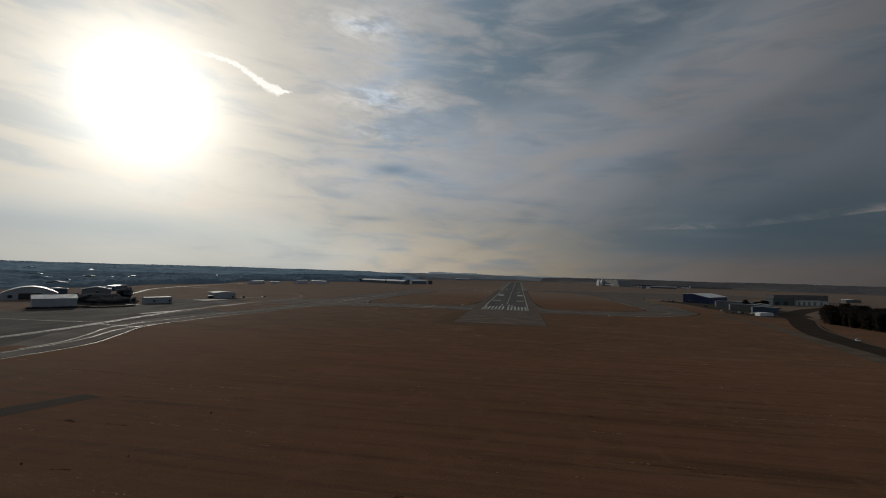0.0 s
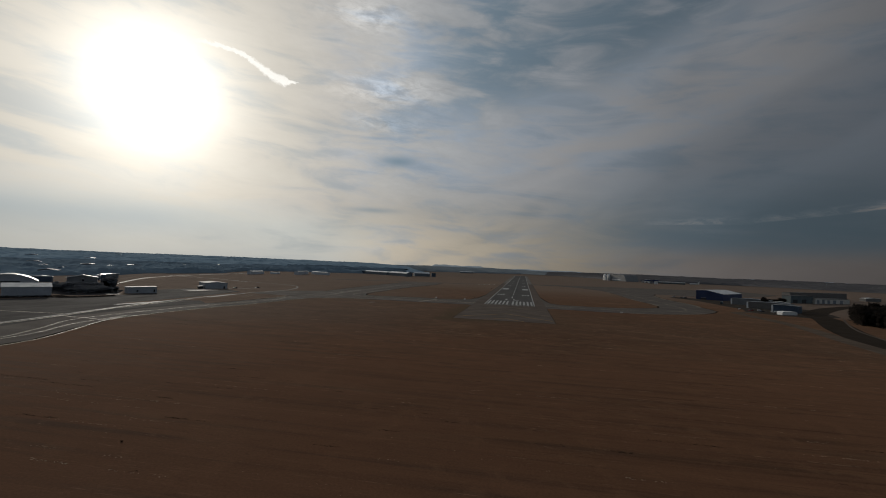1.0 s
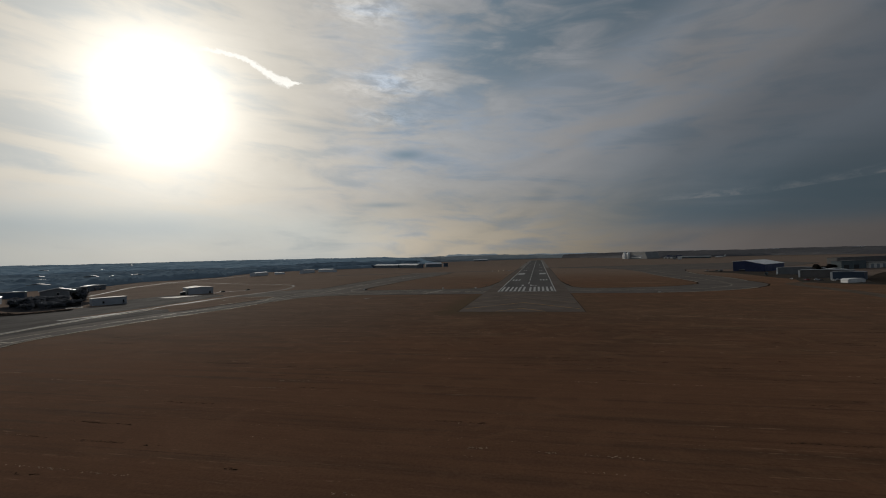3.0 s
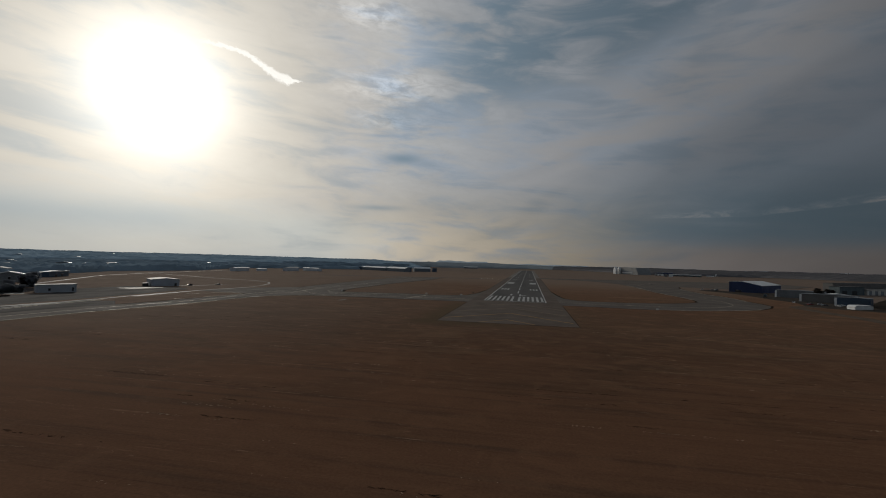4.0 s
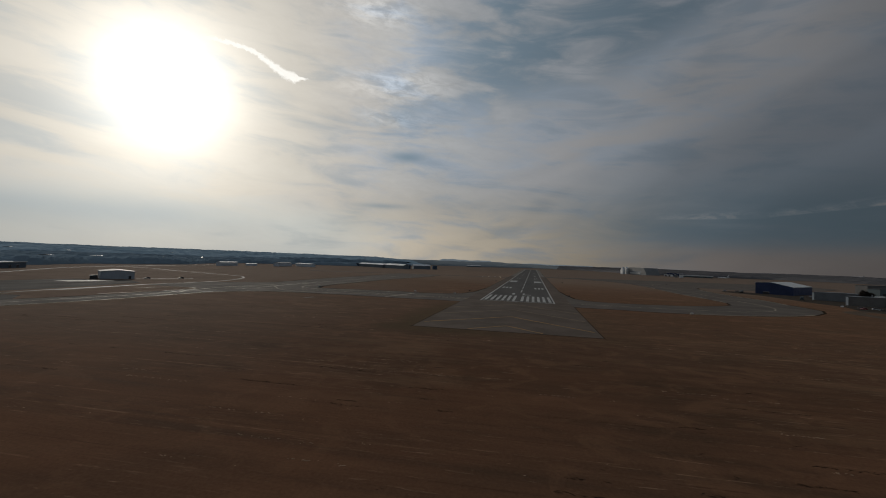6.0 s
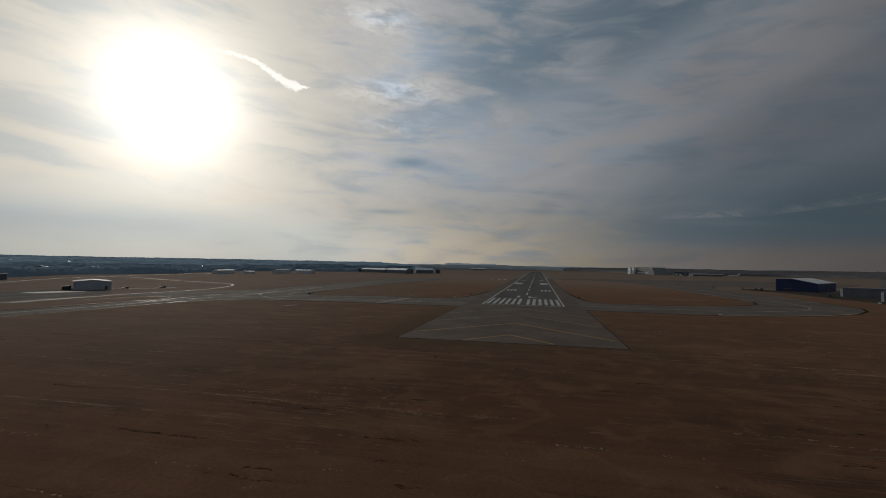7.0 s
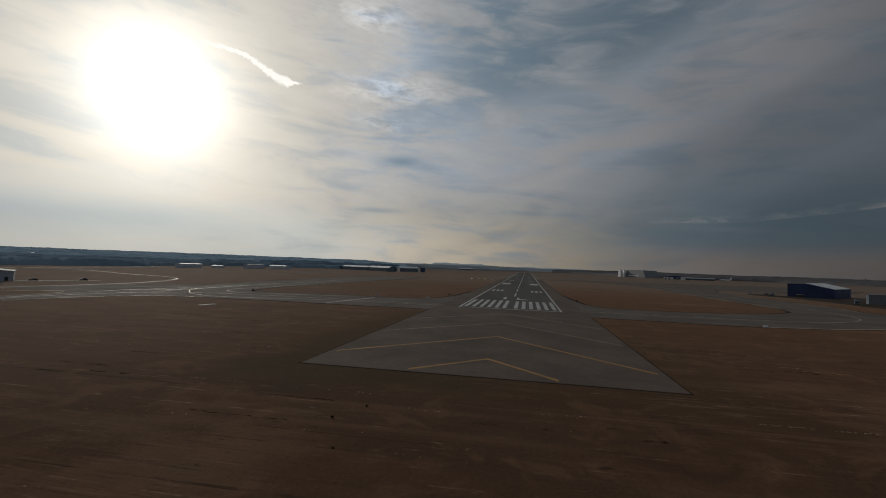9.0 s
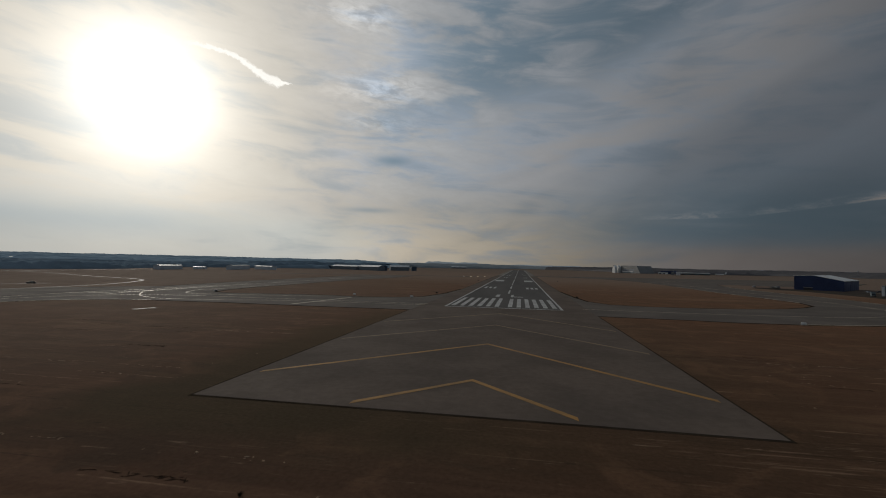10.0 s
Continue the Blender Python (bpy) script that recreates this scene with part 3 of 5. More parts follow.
def painted(name, points, mat, parent, label=""):
    return part(name, prism(points, PAINT0, PAINT1), mat, parent, label)


def rectangle(x0, y0, x1, y1):
    return [(x0, y0), (x1, y0), (x1, y1), (x0, y1)]


painted("threshold_bar", rectangle(-HALF, 0, HALF, 1.2), WHITE_PAINT, runway, "white painted threshold line")
for side in (-1, 1):
    painted("edge_line", rectangle(side * HALF, 1.2, side * (HALF - 0.95), 1745), WHITE_PAINT, runway, "white painted edge line")
    for k in range(6):
        x0 = side * (1.75 + 3.5 * k)
        painted("threshold_stripe", rectangle(x0, 6, x0 + side * 1.75, 51.7), WHITE_PAINT, runway)
    for k in range(3):
        x0 = side * (11.0 + 3.3 * k)
        painted("touchdown_bar", rectangle(x0, 152.4, x0 + side * 1.8, 175.3), WHITE_PAINT, runway)
    painted("aiming_mark", rectangle(side * 11.0, 304.8, side * 20.1, 350.5), WHITE_PAINT, runway, "broad white aiming mark")
    for y0, count in ((457, 2), (610, 2), (762, 1), (914, 1)):
        for k in range(count):
            x0 = side * (11.0 + 3.3 * k)
            painted("touchdown_bar", rectangle(x0, y0, x0 + side * 1.8, y0 + 22.9), WHITE_PAINT, runway)
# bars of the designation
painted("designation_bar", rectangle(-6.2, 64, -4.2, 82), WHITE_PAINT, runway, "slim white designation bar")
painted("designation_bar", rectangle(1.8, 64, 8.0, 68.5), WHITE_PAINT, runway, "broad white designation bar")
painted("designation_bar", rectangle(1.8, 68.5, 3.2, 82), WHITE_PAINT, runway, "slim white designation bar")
y = 94.0
while y < 1700:
    painted("centre_dash", rectangle(-0.55, y, 0.55, y + 36.6), WHITE_PAINT, runway)
    y += 61.0
# yellow chevrons on the blast pad, a hundred feet apart
for y0 in (-110.0, -80.0, -49.6, -19.5):
    for side in (-1, 1):
        far = 31.0 if y0 != -110.0 else 12.8
        painted("chevron_leg", [(0, y0 + 0.3), (side * far, y0 + 0.3 - far * 1.05), (side * far, y0 - far * 1.05 - 0.95), (0, y0 - 0.95)], YELLOW_PAINT if y0 < -70 else WORN_YELLOW, shoulder,
                "yellow painted chevron leg")

# ---------------------------------------------------------------- taxiways, apron and roads
LEFT_OUTER = [(-31, -17), (-70, -18), (-106, -17), (-138, -19), (-153, -22), (-166, -31), (-176, -46), (-180, -70), (-181, -94), (-184, -120), (-190, -150),
             (-192.5, -180), (-191.5, -219), (-177.5, -250), (-166, -275), (-164, -300), (-167, -340), (-175, -430)]
LEFT_INNER = [
             (-196, -430), (-188, -340), (-187, -310), (-190, -286), (-206, -258), (-214, -230), (-216, -180), (-214, -151), (-204, -109), (-199, -60),
             (-199, -29), (-200, 0), (-205, 60), (-209, 130), (-210, 211), (-209, 330), (-207, 415),
             (-140, 438), (-138, 360), (-143, 304), (-151, 228), (-154.5, 165), (-154, 110), (-156, 80), (-154, 50), (-147, 30), (-132, 29.6), (-110, 34),
             (-91, 36), (-68, 34), (-53, 38), (-41, 48), (-35, 80), (-32, 130), (-31, 131)]
LEFT_TAXI = LEFT_OUTER + LEFT_INNER
RIGHT_TAXI = [(31, -16), (57, -17), (73, -19), (92, -18), (114, -14), (132, -7), (152, 4), (170, 18), (184, 36), (194, 56), (197, 78), (197, 103), (202, 135),
              (203, 164), (201, 200), (202, 260), (211, 326), (228, 386), (250, 383), (276, 368), (340, 400), (430, 480), (520, 600), (520, 740), (200, 660), (80, 622), (31, 610), (31, 570),
              (85, 560), (130, 500), (152, 420), (154, 324), (149, 202), (152, 129), (152, 90), (146, 68), (136, 56), (122, 45), (105, 37), (84, 32), (61, 31),
              (46, 35), (38, 50), (35, 78), (32, 130), (31, 131)]
taxiway = tagged(part("pavement", prism(LEFT_TAXI, -0.2, 0.03), TAXI), "grey taxiway bending from the runway end towards the apron", "taxiway", kind="structure")
taxiway_right = tagged(part("pavement", prism(RIGHT_TAXI, -0.2, 0.03), TAXI), "grey taxiway looping round the grass island", "taxiway", kind="structure")
tagged(part("pavement", ribbon([(-350, 395), (-290, 410), (-231, 427), (-169, 447), (-77, 472), (-20, 484)], 22, -0.2, 0.022), TAXI),
       "grey cross taxiway beyond the grass island", "taxiway", kind="structure")
tagged(part("pavement", prism([(-248, -430), (-244, -260), (-250, -160), (-253, -75), (-262, -12), (-292, 8), (-300, -4), (-325, -8), (-330, -60), (-300, -90),
                               (-312, -140), (-350, -230), (-350, -430)], -0.2, 0.02), APRON),
       "worn grey asphalt apron beside the hangars", "apron", kind="structure")
tagged(part("pavement", prism([(-196, -430), (-188, -340), (-187, -310), (-190, -286), (-206, -258), (-214, -230), (-216, -180), (-214, -151), (-209, -128),
                               (-226, -112), (-241, -118), (-250, -160), (-244, -260), (-248, -430)], -0.2, 0.014), APRON),
       "worn grey pavement between the apron and the taxiway", "apron", kind="structure")
tagged(part("pavement", prism([(-200, -27), (-245, -24), (-247, -4), (-244, 25), (-225, 45), (-205, 62), (-201, 10)], -0.2, 0.014), TAXI),
       "grey link between the service road and the taxiway", "taxiway", kind="structure")
tagged(part("grass_island", prism(smooth_line([(-182, -286), (-177, -298), (-179, -340), (-184, -430), (-198, -430), (-198, -330), (-191, -294)], 5, True), -0.2, 0.05), GRASS),
       "small grass island ringed by taxi lines", "grass island", kind="structure")
tagged(part("pavement", prism([(0, -6), (9.4, -6), (9.4, 1180), (0, 1180)], -0.2, 0.047), PALE_SHOULDER), "pale paved shoulder beside the runway", "pavement", kind="structure").location = (22.9, 606, 0)
tagged(part("pavement", prism([(0, -6), (9.4, -6), (9.4, 1180), (0, 1180)], -0.2, 0.047), PALE_SHOULDER), "pale paved shoulder beside the runway", "pavement", kind="structure").location = (-32.3, 606, 0)
for pts, wid, what in (
        ([(-214, -300), (-216, -262), (-221, -230), (-230, -190), (-238, -150), (-241, -115), (-246, -79), (-247, -22), (-243, 20), (-246, 60), (-268, 112), (-303, 141),
          (-374, 166), (-477, 211), (-560, 232)], 2.0, "pale concrete service road looping past the hangars"),
        ([(-380, -80), (-409, -17), (-466, 67), (-512, 140), (-548, 250), (-575, 390), (-590, 520)], 3.6, "pale perimeter road below the woods"),
        ([(-246, -164), (-243, -145), (-241, -125), (-243, -108)], 4.4, "wide pale concrete strip beside the apron"),
        ([(-242, -84), (-243.5, -62), (-245.5, -44), (-246.5, -28)], 3.4, "wide pale concrete stretch of the service road"),
        ([(-300, 20), (-292, 34), (-284, 48), (-279, 57)], 2.6, "pale concrete strip beside the gabled hangar")):
    tagged(part("road", ribbon(pts, wid, -0.2, 0.036), CONCRETE), what, "road", kind="structure")
tagged(part("road", ribbon([(60, -900), (112, -560), (145, -380), (163, -262), (172, -216), (181, -175), (190, -125), (202, -70), (208, -20), (208, 25), (212, 56), (232, 70)], 11.0, -0.2, 0.03), GRAVEL_ROAD),
       "grey perimeter road along the field edge", "road", kind="structure")
tagged(part("road", ribbon([(80, -900), (131, -560), (164, -380), (183, -240), (191, -185), (196, -160), (205, -122), (226, -66), (246, -22), (266, 20), (290, 80), (330, 140), (385, 210), (460, 285)], 20, -0.2, 0.026), DARK_ROAD),
       "dark asphalt road past the trees", "road", kind="structure")
tagged(part("road", ribbon([(92, -900), (143, -560), (176, -380), (200, -210), (207, -162), (217, -118), (236, -62), (262, -10), (290, 40)], 1.6, -0.2, 0.034), SHOULDER),
       "pale kerb strip beside the dark road", "kerb", kind="structure")
tagged(part("pavement", prism([(224, 66), (262, 30), (300, 60), (330, 140), (300, 230), (258, 230), (244, 190), (240, 110)], -0.2, 0.018), YARD),
       "dark worn yard between the storage hangars", "pavement", kind="structure")
tagged(part("road", prism([(-109, -363), (-103, -349), (-97, -337), (-91, -338), (-93, -342), (-97, -353), (-100, -362), (-103, -368)], -0.2, 0.02), OLD_ASPHALT), "dark patch of old pavement in the grass",
       "pavement", kind="structure")

tagged(part("pavement", prism(smooth_line([(226, 300), (232, 272), (240, 246), (241, 215), (240, 180), (238, 150), (242, 118), (262, 100), (300, 150), (300, 200), (296, 262), (262, 300), (246, 322)], 4, True), -0.2, 0.024), YARD),
       "dark worn apron along the front of the hangars", "apron", kind="structure")
tagged(part("trim", ribbon([(286, 556), (312, 566), (352, 584)], 5.0, -0.1, 0.016), SOIL), "dark strip of bare soil beyond the taxiway", "soil edge", kind="structure")

# dark bare soil along the pavement edges
for pts in (LEFT_TAXI[:-1], RIGHT_TAXI[:-1]):
    tagged(part("trim", ribbon(pts, 3.2, -0.1, 0.012, 1), SOIL), "dark strip of bare soil along the taxiway edge", "soil edge", kind="structure")
tagged(part("trim", prism([(-32.65, -125.8), (32.65, -125.8), (32.65, 1790), (-32.65, 1790)], -0.1, 0.014), SOIL), "dark strip of bare soil along the blast pad", "soil edge",
       kind="structure")
for pts in ([(196.5, 100), (201.3, 135), (202.3, 164), (200.4, 200), (201.4, 260), (210.5, 326)], [(153, 380), (154, 324), (149.6, 202), (152.6, 129), (152.4, 92)], [(94, -17.5), (114, -13.5), (132, -6.5), (152, 4.5), (170, 18.5)]):
    part("edge_line", ribbon(pts, 0.7, 0.02, 0.041), TAXI_LINE, taxiway_right, "pale worn edge line")

tagged(part("pavement", prism(smooth_line([(-384, -104), (-352, -122), (-322, -128), (-312, -108), (-322, -88), (-352, -62)], 5, True), -0.2, 0.028), LITTER),
       "dark leaf litter under the bare trees", "soil", kind="structure")

# painted taxi lines, each a coat above the last
lift = 0.0
for pts in ([(-31, 8), (-100, 8), (-150, 6), (-176, -8), (-188, -40), (-191, -90), (-200, -140), (-205, -190), (-203, -228), (-188, -256), (-178, -285), (-180, -350)],
            [(-178, 0), (-180, 30), (-180, 130), (-178, 260), (-172, 360)],
            [(-180, 60), (-181, 25), (-189, 4), (-198, -2)], [(-186, 120), (-190, 40), (-197, -10), (-192, -60)],
            [(-31, 3), (-91, -0.5), (-113, -7), (-138.6, -10.9), (-151, -6.4), (-160, -0.4), (-171, 11.7), (-178, 22.4), (-181.4, 41), (-181.5, 88), (-176.5, 209)]):
    lift += 0.003
    part("taxi_line", ribbon(pts, 0.42, 0.028, 0.042 + lift), TAXI_LINE, taxiway, "faded yellow taxi line")
for pts in ([(-138, -18), (-153, -21), (-165, -30), (-175, -46), (-179, -70), (-180, -94), (-183, -120), (-189, -150), (-191.5, -180), (-190.5, -218), (-176.5, -249),
             (-165, -274), (-163, -300), (-165, -340)],
            [(-196, -205), (-191, -237), (-179, -264), (-175, -292), (-176, -330)],
            [(-88.8, 28.5), (-122, 20.5), (-147, 18.5), (-157, 24), (-162, 34), (-164, 46), (-160.7, 89), (-157.5, 157)],
            [(-224, -219), (-208, -221), (-190.5, -222)], [(-300, -221), (-277, -219), (-252, -216.5), (-227, -213)],
            [(-208, -90), (-203, -70), (-199.5, -48), (-200.5, -33), (-206, -27), (-214, -27), (-222, -36), (-228, -58)],
            [(-211, -300), (-213, -262), (-218, -228), (-227, -190), (-234, -150), (-237, -110)]):
    lift += 0.003
    part("taxi_line", ribbon(pts, 0.42, 0.028, 0.042 + lift), TAXI_LINE, taxiway, "faded yellow taxi line")
part("taxi_line", ribbon([(-80, -14), (-72, 28)], 1.0, 0.028, 0.043, 2), TAXI_LINE, taxiway, "pale holding line across the taxiway")
for pts in ([(31, 8), (90, 8), (140, 20), (168, 60), (172, 140), (172, 330)], [(172, 330), (180, 420), (230, 520)]):
    part("taxi_line", ribbon(pts, 0.3, 0.028, 0.042), TAXI_LINE, taxiway_right, "faded yellow taxi line")


# ---------------------------------------------------------------- buildings
def at_corner(a, b):
    """Pose with x running from plan point a to b and y away behind the face, and the face's length."""
    a, b = Vector(a), Vector(b)
    d = b - a
    return pose(a.x, a.y, 0, 0, 0, math.degrees(math.atan2(d.y, d.x))), d.length


def seams(parent, mat, x0, x1, step, z_of, name="cladding_rib"):
    """Standing ribs of a clad face at y just proud of zero."""
    x = x0 + step
    while x < x1 - 0.1:
        part(name, box(x - 0.06, -0.05, 0.15, x + 0.06, 0.02, z_of(x) - 0.1), mat, parent)
        x += step


def shed(name, label, a, b, depth, profile, wall, roof, group="", doors=(), door_mat=DARK_OPENING, ribs=0.0, category="hangar", overhang=0.4):
    """A clad building: profile is (fraction across the face, height) of the roofline, the face runs from a to b."""
    m, wide = at_corner(a, b)
    top = thing(name, label, category, group, at=m)
    outline = [(0, 0)] + [(f * wide, h) for f, h in profile] + [(wide, 0)]
    part("wall", extruded(outline, 0, depth), wall, top)
    for (f0, h0), (f1, h1) in zip(profile, profile[1:]):
        x0, x1 = f0 * wide, f1 * wide
        s = (h1 - h0) / max(x1 - x0, 0.01)
        if f0 == profile[0][0]:
            x0, h0 = x0 - overhang, h0 - overhang * s
        if f1 == profile[-1][0]:
            x1, h1 = x1 + overhang, h1 + overhang * s
        part("roof", extruded([(x0, h0 + 0.02), (x1, h1 + 0.02), (x1, h1 + 0.32), (x0, h0 + 0.32)], -overhang, depth + overhang), roof, top)

    def z_of(x):
        for (f0, h0), (f1, h1) in zip(profile, profile[1:]):
            if f0 * wide <= x <= f1 * wide:
                return h0 + (h1 - h0) * (x / wide - f0) / (f1 - f0)
        return profile[-1][1]

    if ribs:
        seams(top, wall, 0, wide, ribs, z_of)
    for x0, x1, z0, z1 in doors:
        door = part("door" if z0 < 0.5 else "window", box(x0 * wide, -0.12, z0 + 0.02, x1 * wide, 0.05, z1), door_mat if z0 < 0.5 else DARK_GLASS, top)
        part("frame", box(x0 * wide - 0.15, -0.16, z1, x1 * wide + 0.15, 0.03, z1 + 0.18), roof, door)
    return top


def long_shed(name, label, a, b, depth, eave, ridge, wall, roof, category="hangar", overhang=0.4):
    """A clad building whose eave, not its gable, runs from a to b."""
    m, wide = at_corner(a, b)
    top = thing(name, label, category, at=m)
    inner = pose(0, 0, 0, 0, 0, 90)
    bm = extruded([(0, 0), (0, eave), (depth / 2, ridge), (depth, eave), (depth, 0)], -wide, 0)
    bmesh.ops.transform(bm, matrix=inner, verts=bm.verts)
    part("wall", bm, wall, top)
    s = (ridge - eave) / (depth / 2)
    for x0, x1 in ((-overhang, depth / 2), (depth + overhang, depth / 2)):
        bm = extruded([(x0, eave - overhang * s + 0.05), (x1, ridge + 0.05), (x1, ridge + 0.3), (x0, eave - overhang * s + 0.3)], -wide - overhang, overhang)
        bmesh.ops.transform(bm, matrix=inner, verts=bm.verts)
        part("roof", bm, roof, top)
    seams(top, wall, 0, wide, 3.0, lambda x: eave)
    for k in range(3):
        part("door", box(wide * (0.08 + 0.3 * k), -0.14, 0.02, wide * (0.32 + 0.3 * k), -0.02, eave - 1.8), wall, top)
    return top


# blue hangar right of the runway end
blue = shed("hangar", "large dark blue metal hangar with a pale sloping roof", (260, 296), (287, 273), 74, [(0, 12.7), (0.4, 13.4), (1, 8.9)], BLUE_METAL,
            ROOF_METAL, doors=((0.2, 0.38, 0, 2.4),), ribs=5.0)
for k in range(6):
    part("door", box(35.3, 6 + 11 * k, 0.02, 35.6, 14 + 11 * k, 5.5), BLUE_METAL, blue)
# storage hangars in a row
for a, b, h, wall, label in (((268, 204), (300, 180), 7.2, GREY_METAL, "long grey metal storage hangar with a white end"),
                             ((257, 139), (287, 114), 7.0, BROWN_METAL, "drab metal storage hangar with closed doors"),
                             ((263, 101), (280, 87), 6.6, SLATE_BLUE, "blue metal storage hangar with white doors")):
    row = shed("storage_hangar", label, a, b, 14, [(0, h), (0.5, h + 0.5), (1, h)], wall, GREY_METAL, "storage hangars in a row", ribs=4.0, overhang=0.25)
    part("corner_panel", box(-0.3, -0.2, 0, 1.3, 14.0, h - 0.15), WHITE_SHELL, row, "white end panel")
    for k in range(1, 4 if label[0] != "b" else 2):
        part("door", box(2 + 9.5 * k - 6, -0.1, 0.05, 2 + 9.5 * k + 1.5, 0.06, h - 1.6), wall, row)
shed("storage_shed", "low white metal shed with a rounded roof", (250, 56), (265, 61), 6, [(0, 1.9), (0.06, 2.6), (0.15, 3.0), (0.85, 3.0), (0.94, 2.6), (1, 1.9)], WHITE_SHELL, WHITE_SHELL, overhang=0.15,
     category="shed")
shed("workshop", "large teal grey metal workshop with a flat roof", (386, 302), (425, 322), 12, [(0, 10.2), (1, 10.2)], TEAL_METAL, ROOF_DARK, ribs=5.0, category="building",
     doors=((0.1, 0.3, 0, 5), (0.5, 0.7, 0, 5)))
shed("warehouse", "long dark flat-roofed warehouse", (443, 412), (560, 470), 14, [(0, 12.0), (1, 12.4)], BROWN_METAL, ROOF_DARK, category="building", doors=((0.2, 0.3, 0, 5), (0.6, 0.7, 0, 5)))
shed("warehouse", "long cream building with large bay doors", (428, 322), (489, 350), 20, [(0, 7.0), (1, 7.0)], CREAM_WALL, ROOF_DARK, category="building",
     doors=((0.05, 0.12, 0, 5), (0.2, 0.27, 0, 5), (0.35, 0.42, 0, 5), (0.52, 0.6, 0, 5), (0.72, 0.8, 0, 5)), door_mat=PALE_METAL)
shed("storage_shed", "dark low shed with a pale roof beyond the thicket", (608, 500), (640, 512), 10, [(0, 5.2), (0.5, 6.2), (1, 5.2)], BROWN_METAL, ROOF_METAL, category="shed")
shed("cottage", "small pale building beside the yard", (306, 188), (322, 181), 10, [(0, 5), (0.5, 6.2), (1, 5)], PALE_METAL, ROOF_METAL, category="building")

# hangars left of the field
shed("hangar", "pale grey gabled hangar beside the service road", (-311, 1), (-298, 18), 24, [(0, 5.6), (0.5, 6.7), (1, 5.6)], FADED_WALL, ROOF_PALE,
     doors=((0.82, 0.9, 0, 2.4),), ribs=3.0)
shed("lean_to", "dark open lean-to against the gabled hangar", (-315.5, -3.5), (-312.5, -0.5), 7, [(0, 2.3), (1, 2.7)], DARK_OPENING, ROOF_PALE, category="shed", overhang=0.3)
shed("storage_shed", "low pale grey flat-roofed shed with two small dark openings", (-310, -92), (-299, -74), 10, [(0, 5.0), (1, 5.2)], FADED_WALL, ROOF_PALE, category="shed",
     doors=((0.29, 0.35, 1.2, 2.8), (0.88, 0.93, 0.8, 3.2)))
long_shed("hangar", "white hangar with a bright low metal roof", (-335, -166), (-320, -145), 16, 7.0, 9.4, FADED_WALL, ROOF_METAL)
gabled = shed("hangar", "gabled hangar with a bright pale roof behind bare trees", (-453.6, -23.4), (-436.0, -5.2), 11, [(0, 6.0), (0.5, 8.6), (1, 6.0)], GREY_METAL, ROOF_METAL, ribs=5.0,
     doors=((0.5, 0.56, 2, 4.5),), overhang=0.8)
m, wide = at_corner((-453.6, -23.4), (-436.0, -5.2))
# White boards imitate the sun's glint along the gable's roof edges.
for side in (-1, 1):
    part("fascia", extruded([(wide / 2, 8.5), (wide / 2 + side * (wide / 2 + 0.9), 5.7), (wide / 2 + side * (wide / 2 + 0.9), 6.5), (wide / 2, 9.3)], -1.3, -0.82), WHITE_SHELL, gabled,
         "white board imitating the glint on the roof edge")
# Slate walls on these three sheds imitate the haze in front of them.
long_row = shed("storage_shed", "long dark shed with a pale roof below the woods, walls tinted slate for haze", (-500, 63), (-516, 97), 9, [(0, 5.6), (0.5, 6.4), (1, 5.6)], SLATE_BLUE, ROOF_METAL, category="shed", doors=((0.3, 0.4, 0, 3), (0.6, 0.7, 0, 3)))
small_one = shed("storage_shed", "small dark shed with a pale roof below the woods, walls tinted slate for haze", (-495, 38), (-487, 44), 6, [(0, 5.0), (1, 5.4)], SLATE_BLUE, ROOF_METAL, category="shed")
behind = shed("storage_shed", "low dark shed with a pale roof behind the hangar, walls tinted slate for haze", (-492, -30), (-478, -19), 6, [(0, 5.6), (0.5, 6.4), (1, 5.6)], SLATE_BLUE, ROOF_METAL, category="shed")


def eave_board(top, wide, z, height=0.9):
    """A white board along the front eave of a building."""
    part("fascia", box(-0.5, -0.72, z - height * 0.3, wide + 0.5, -0.45, z + height * 0.7, 0.03), WHITE_SHELL, top, "white eave board")


def arched(name, label, a, b, depth, height, wall, roof, eave, category="hangar"):
    m, wide = at_corner(a, b)
    top = thing(name, label, category, at=m)
    steps = 24
    arc = [(wide * k / steps, eave + (height - eave) * (1 - (2 * k / steps - 1) ** 2)) for k in range(steps + 1)]
    part("wall", extruded([(0, 0)] + arc + [(wide, 0)], 0, depth), wall, top)
    rim = [(wide / 2 + (x - wide / 2) * (1 + 0.7 / wide), z + 0.6 * math.sin(math.pi * k / steps) + 0.05) for k, (x, z) in enumerate(arc)]
    shell = extruded([(x, z + 0.02) for x, z in arc] + rim[::-1], -0.8, depth + 0.8)
    part("roof", shell, roof, top)
    part("door", box(wide * 0.3, -0.2, 0.02, wide * 0.7, 0.05, height * 0.5), DARK_OPENING, top)
    part("window", box(wide * 0.12, -0.15, 1.5, wide * 0.2, 0.05, 4.0), DARK_GLASS, top)
    return top


eave_board(long_row, 37.6, 5.9)
eave_board(small_one, 10.0, 5.2)
eave_board(behind, 17.8, 5.9)
arched("hangar", "arched grey hangar with a bright curved roof edge", (-435, -114), (-411, -84), 20, 11.0, FADED_WALL, ROOF_METAL, eave=5.5)
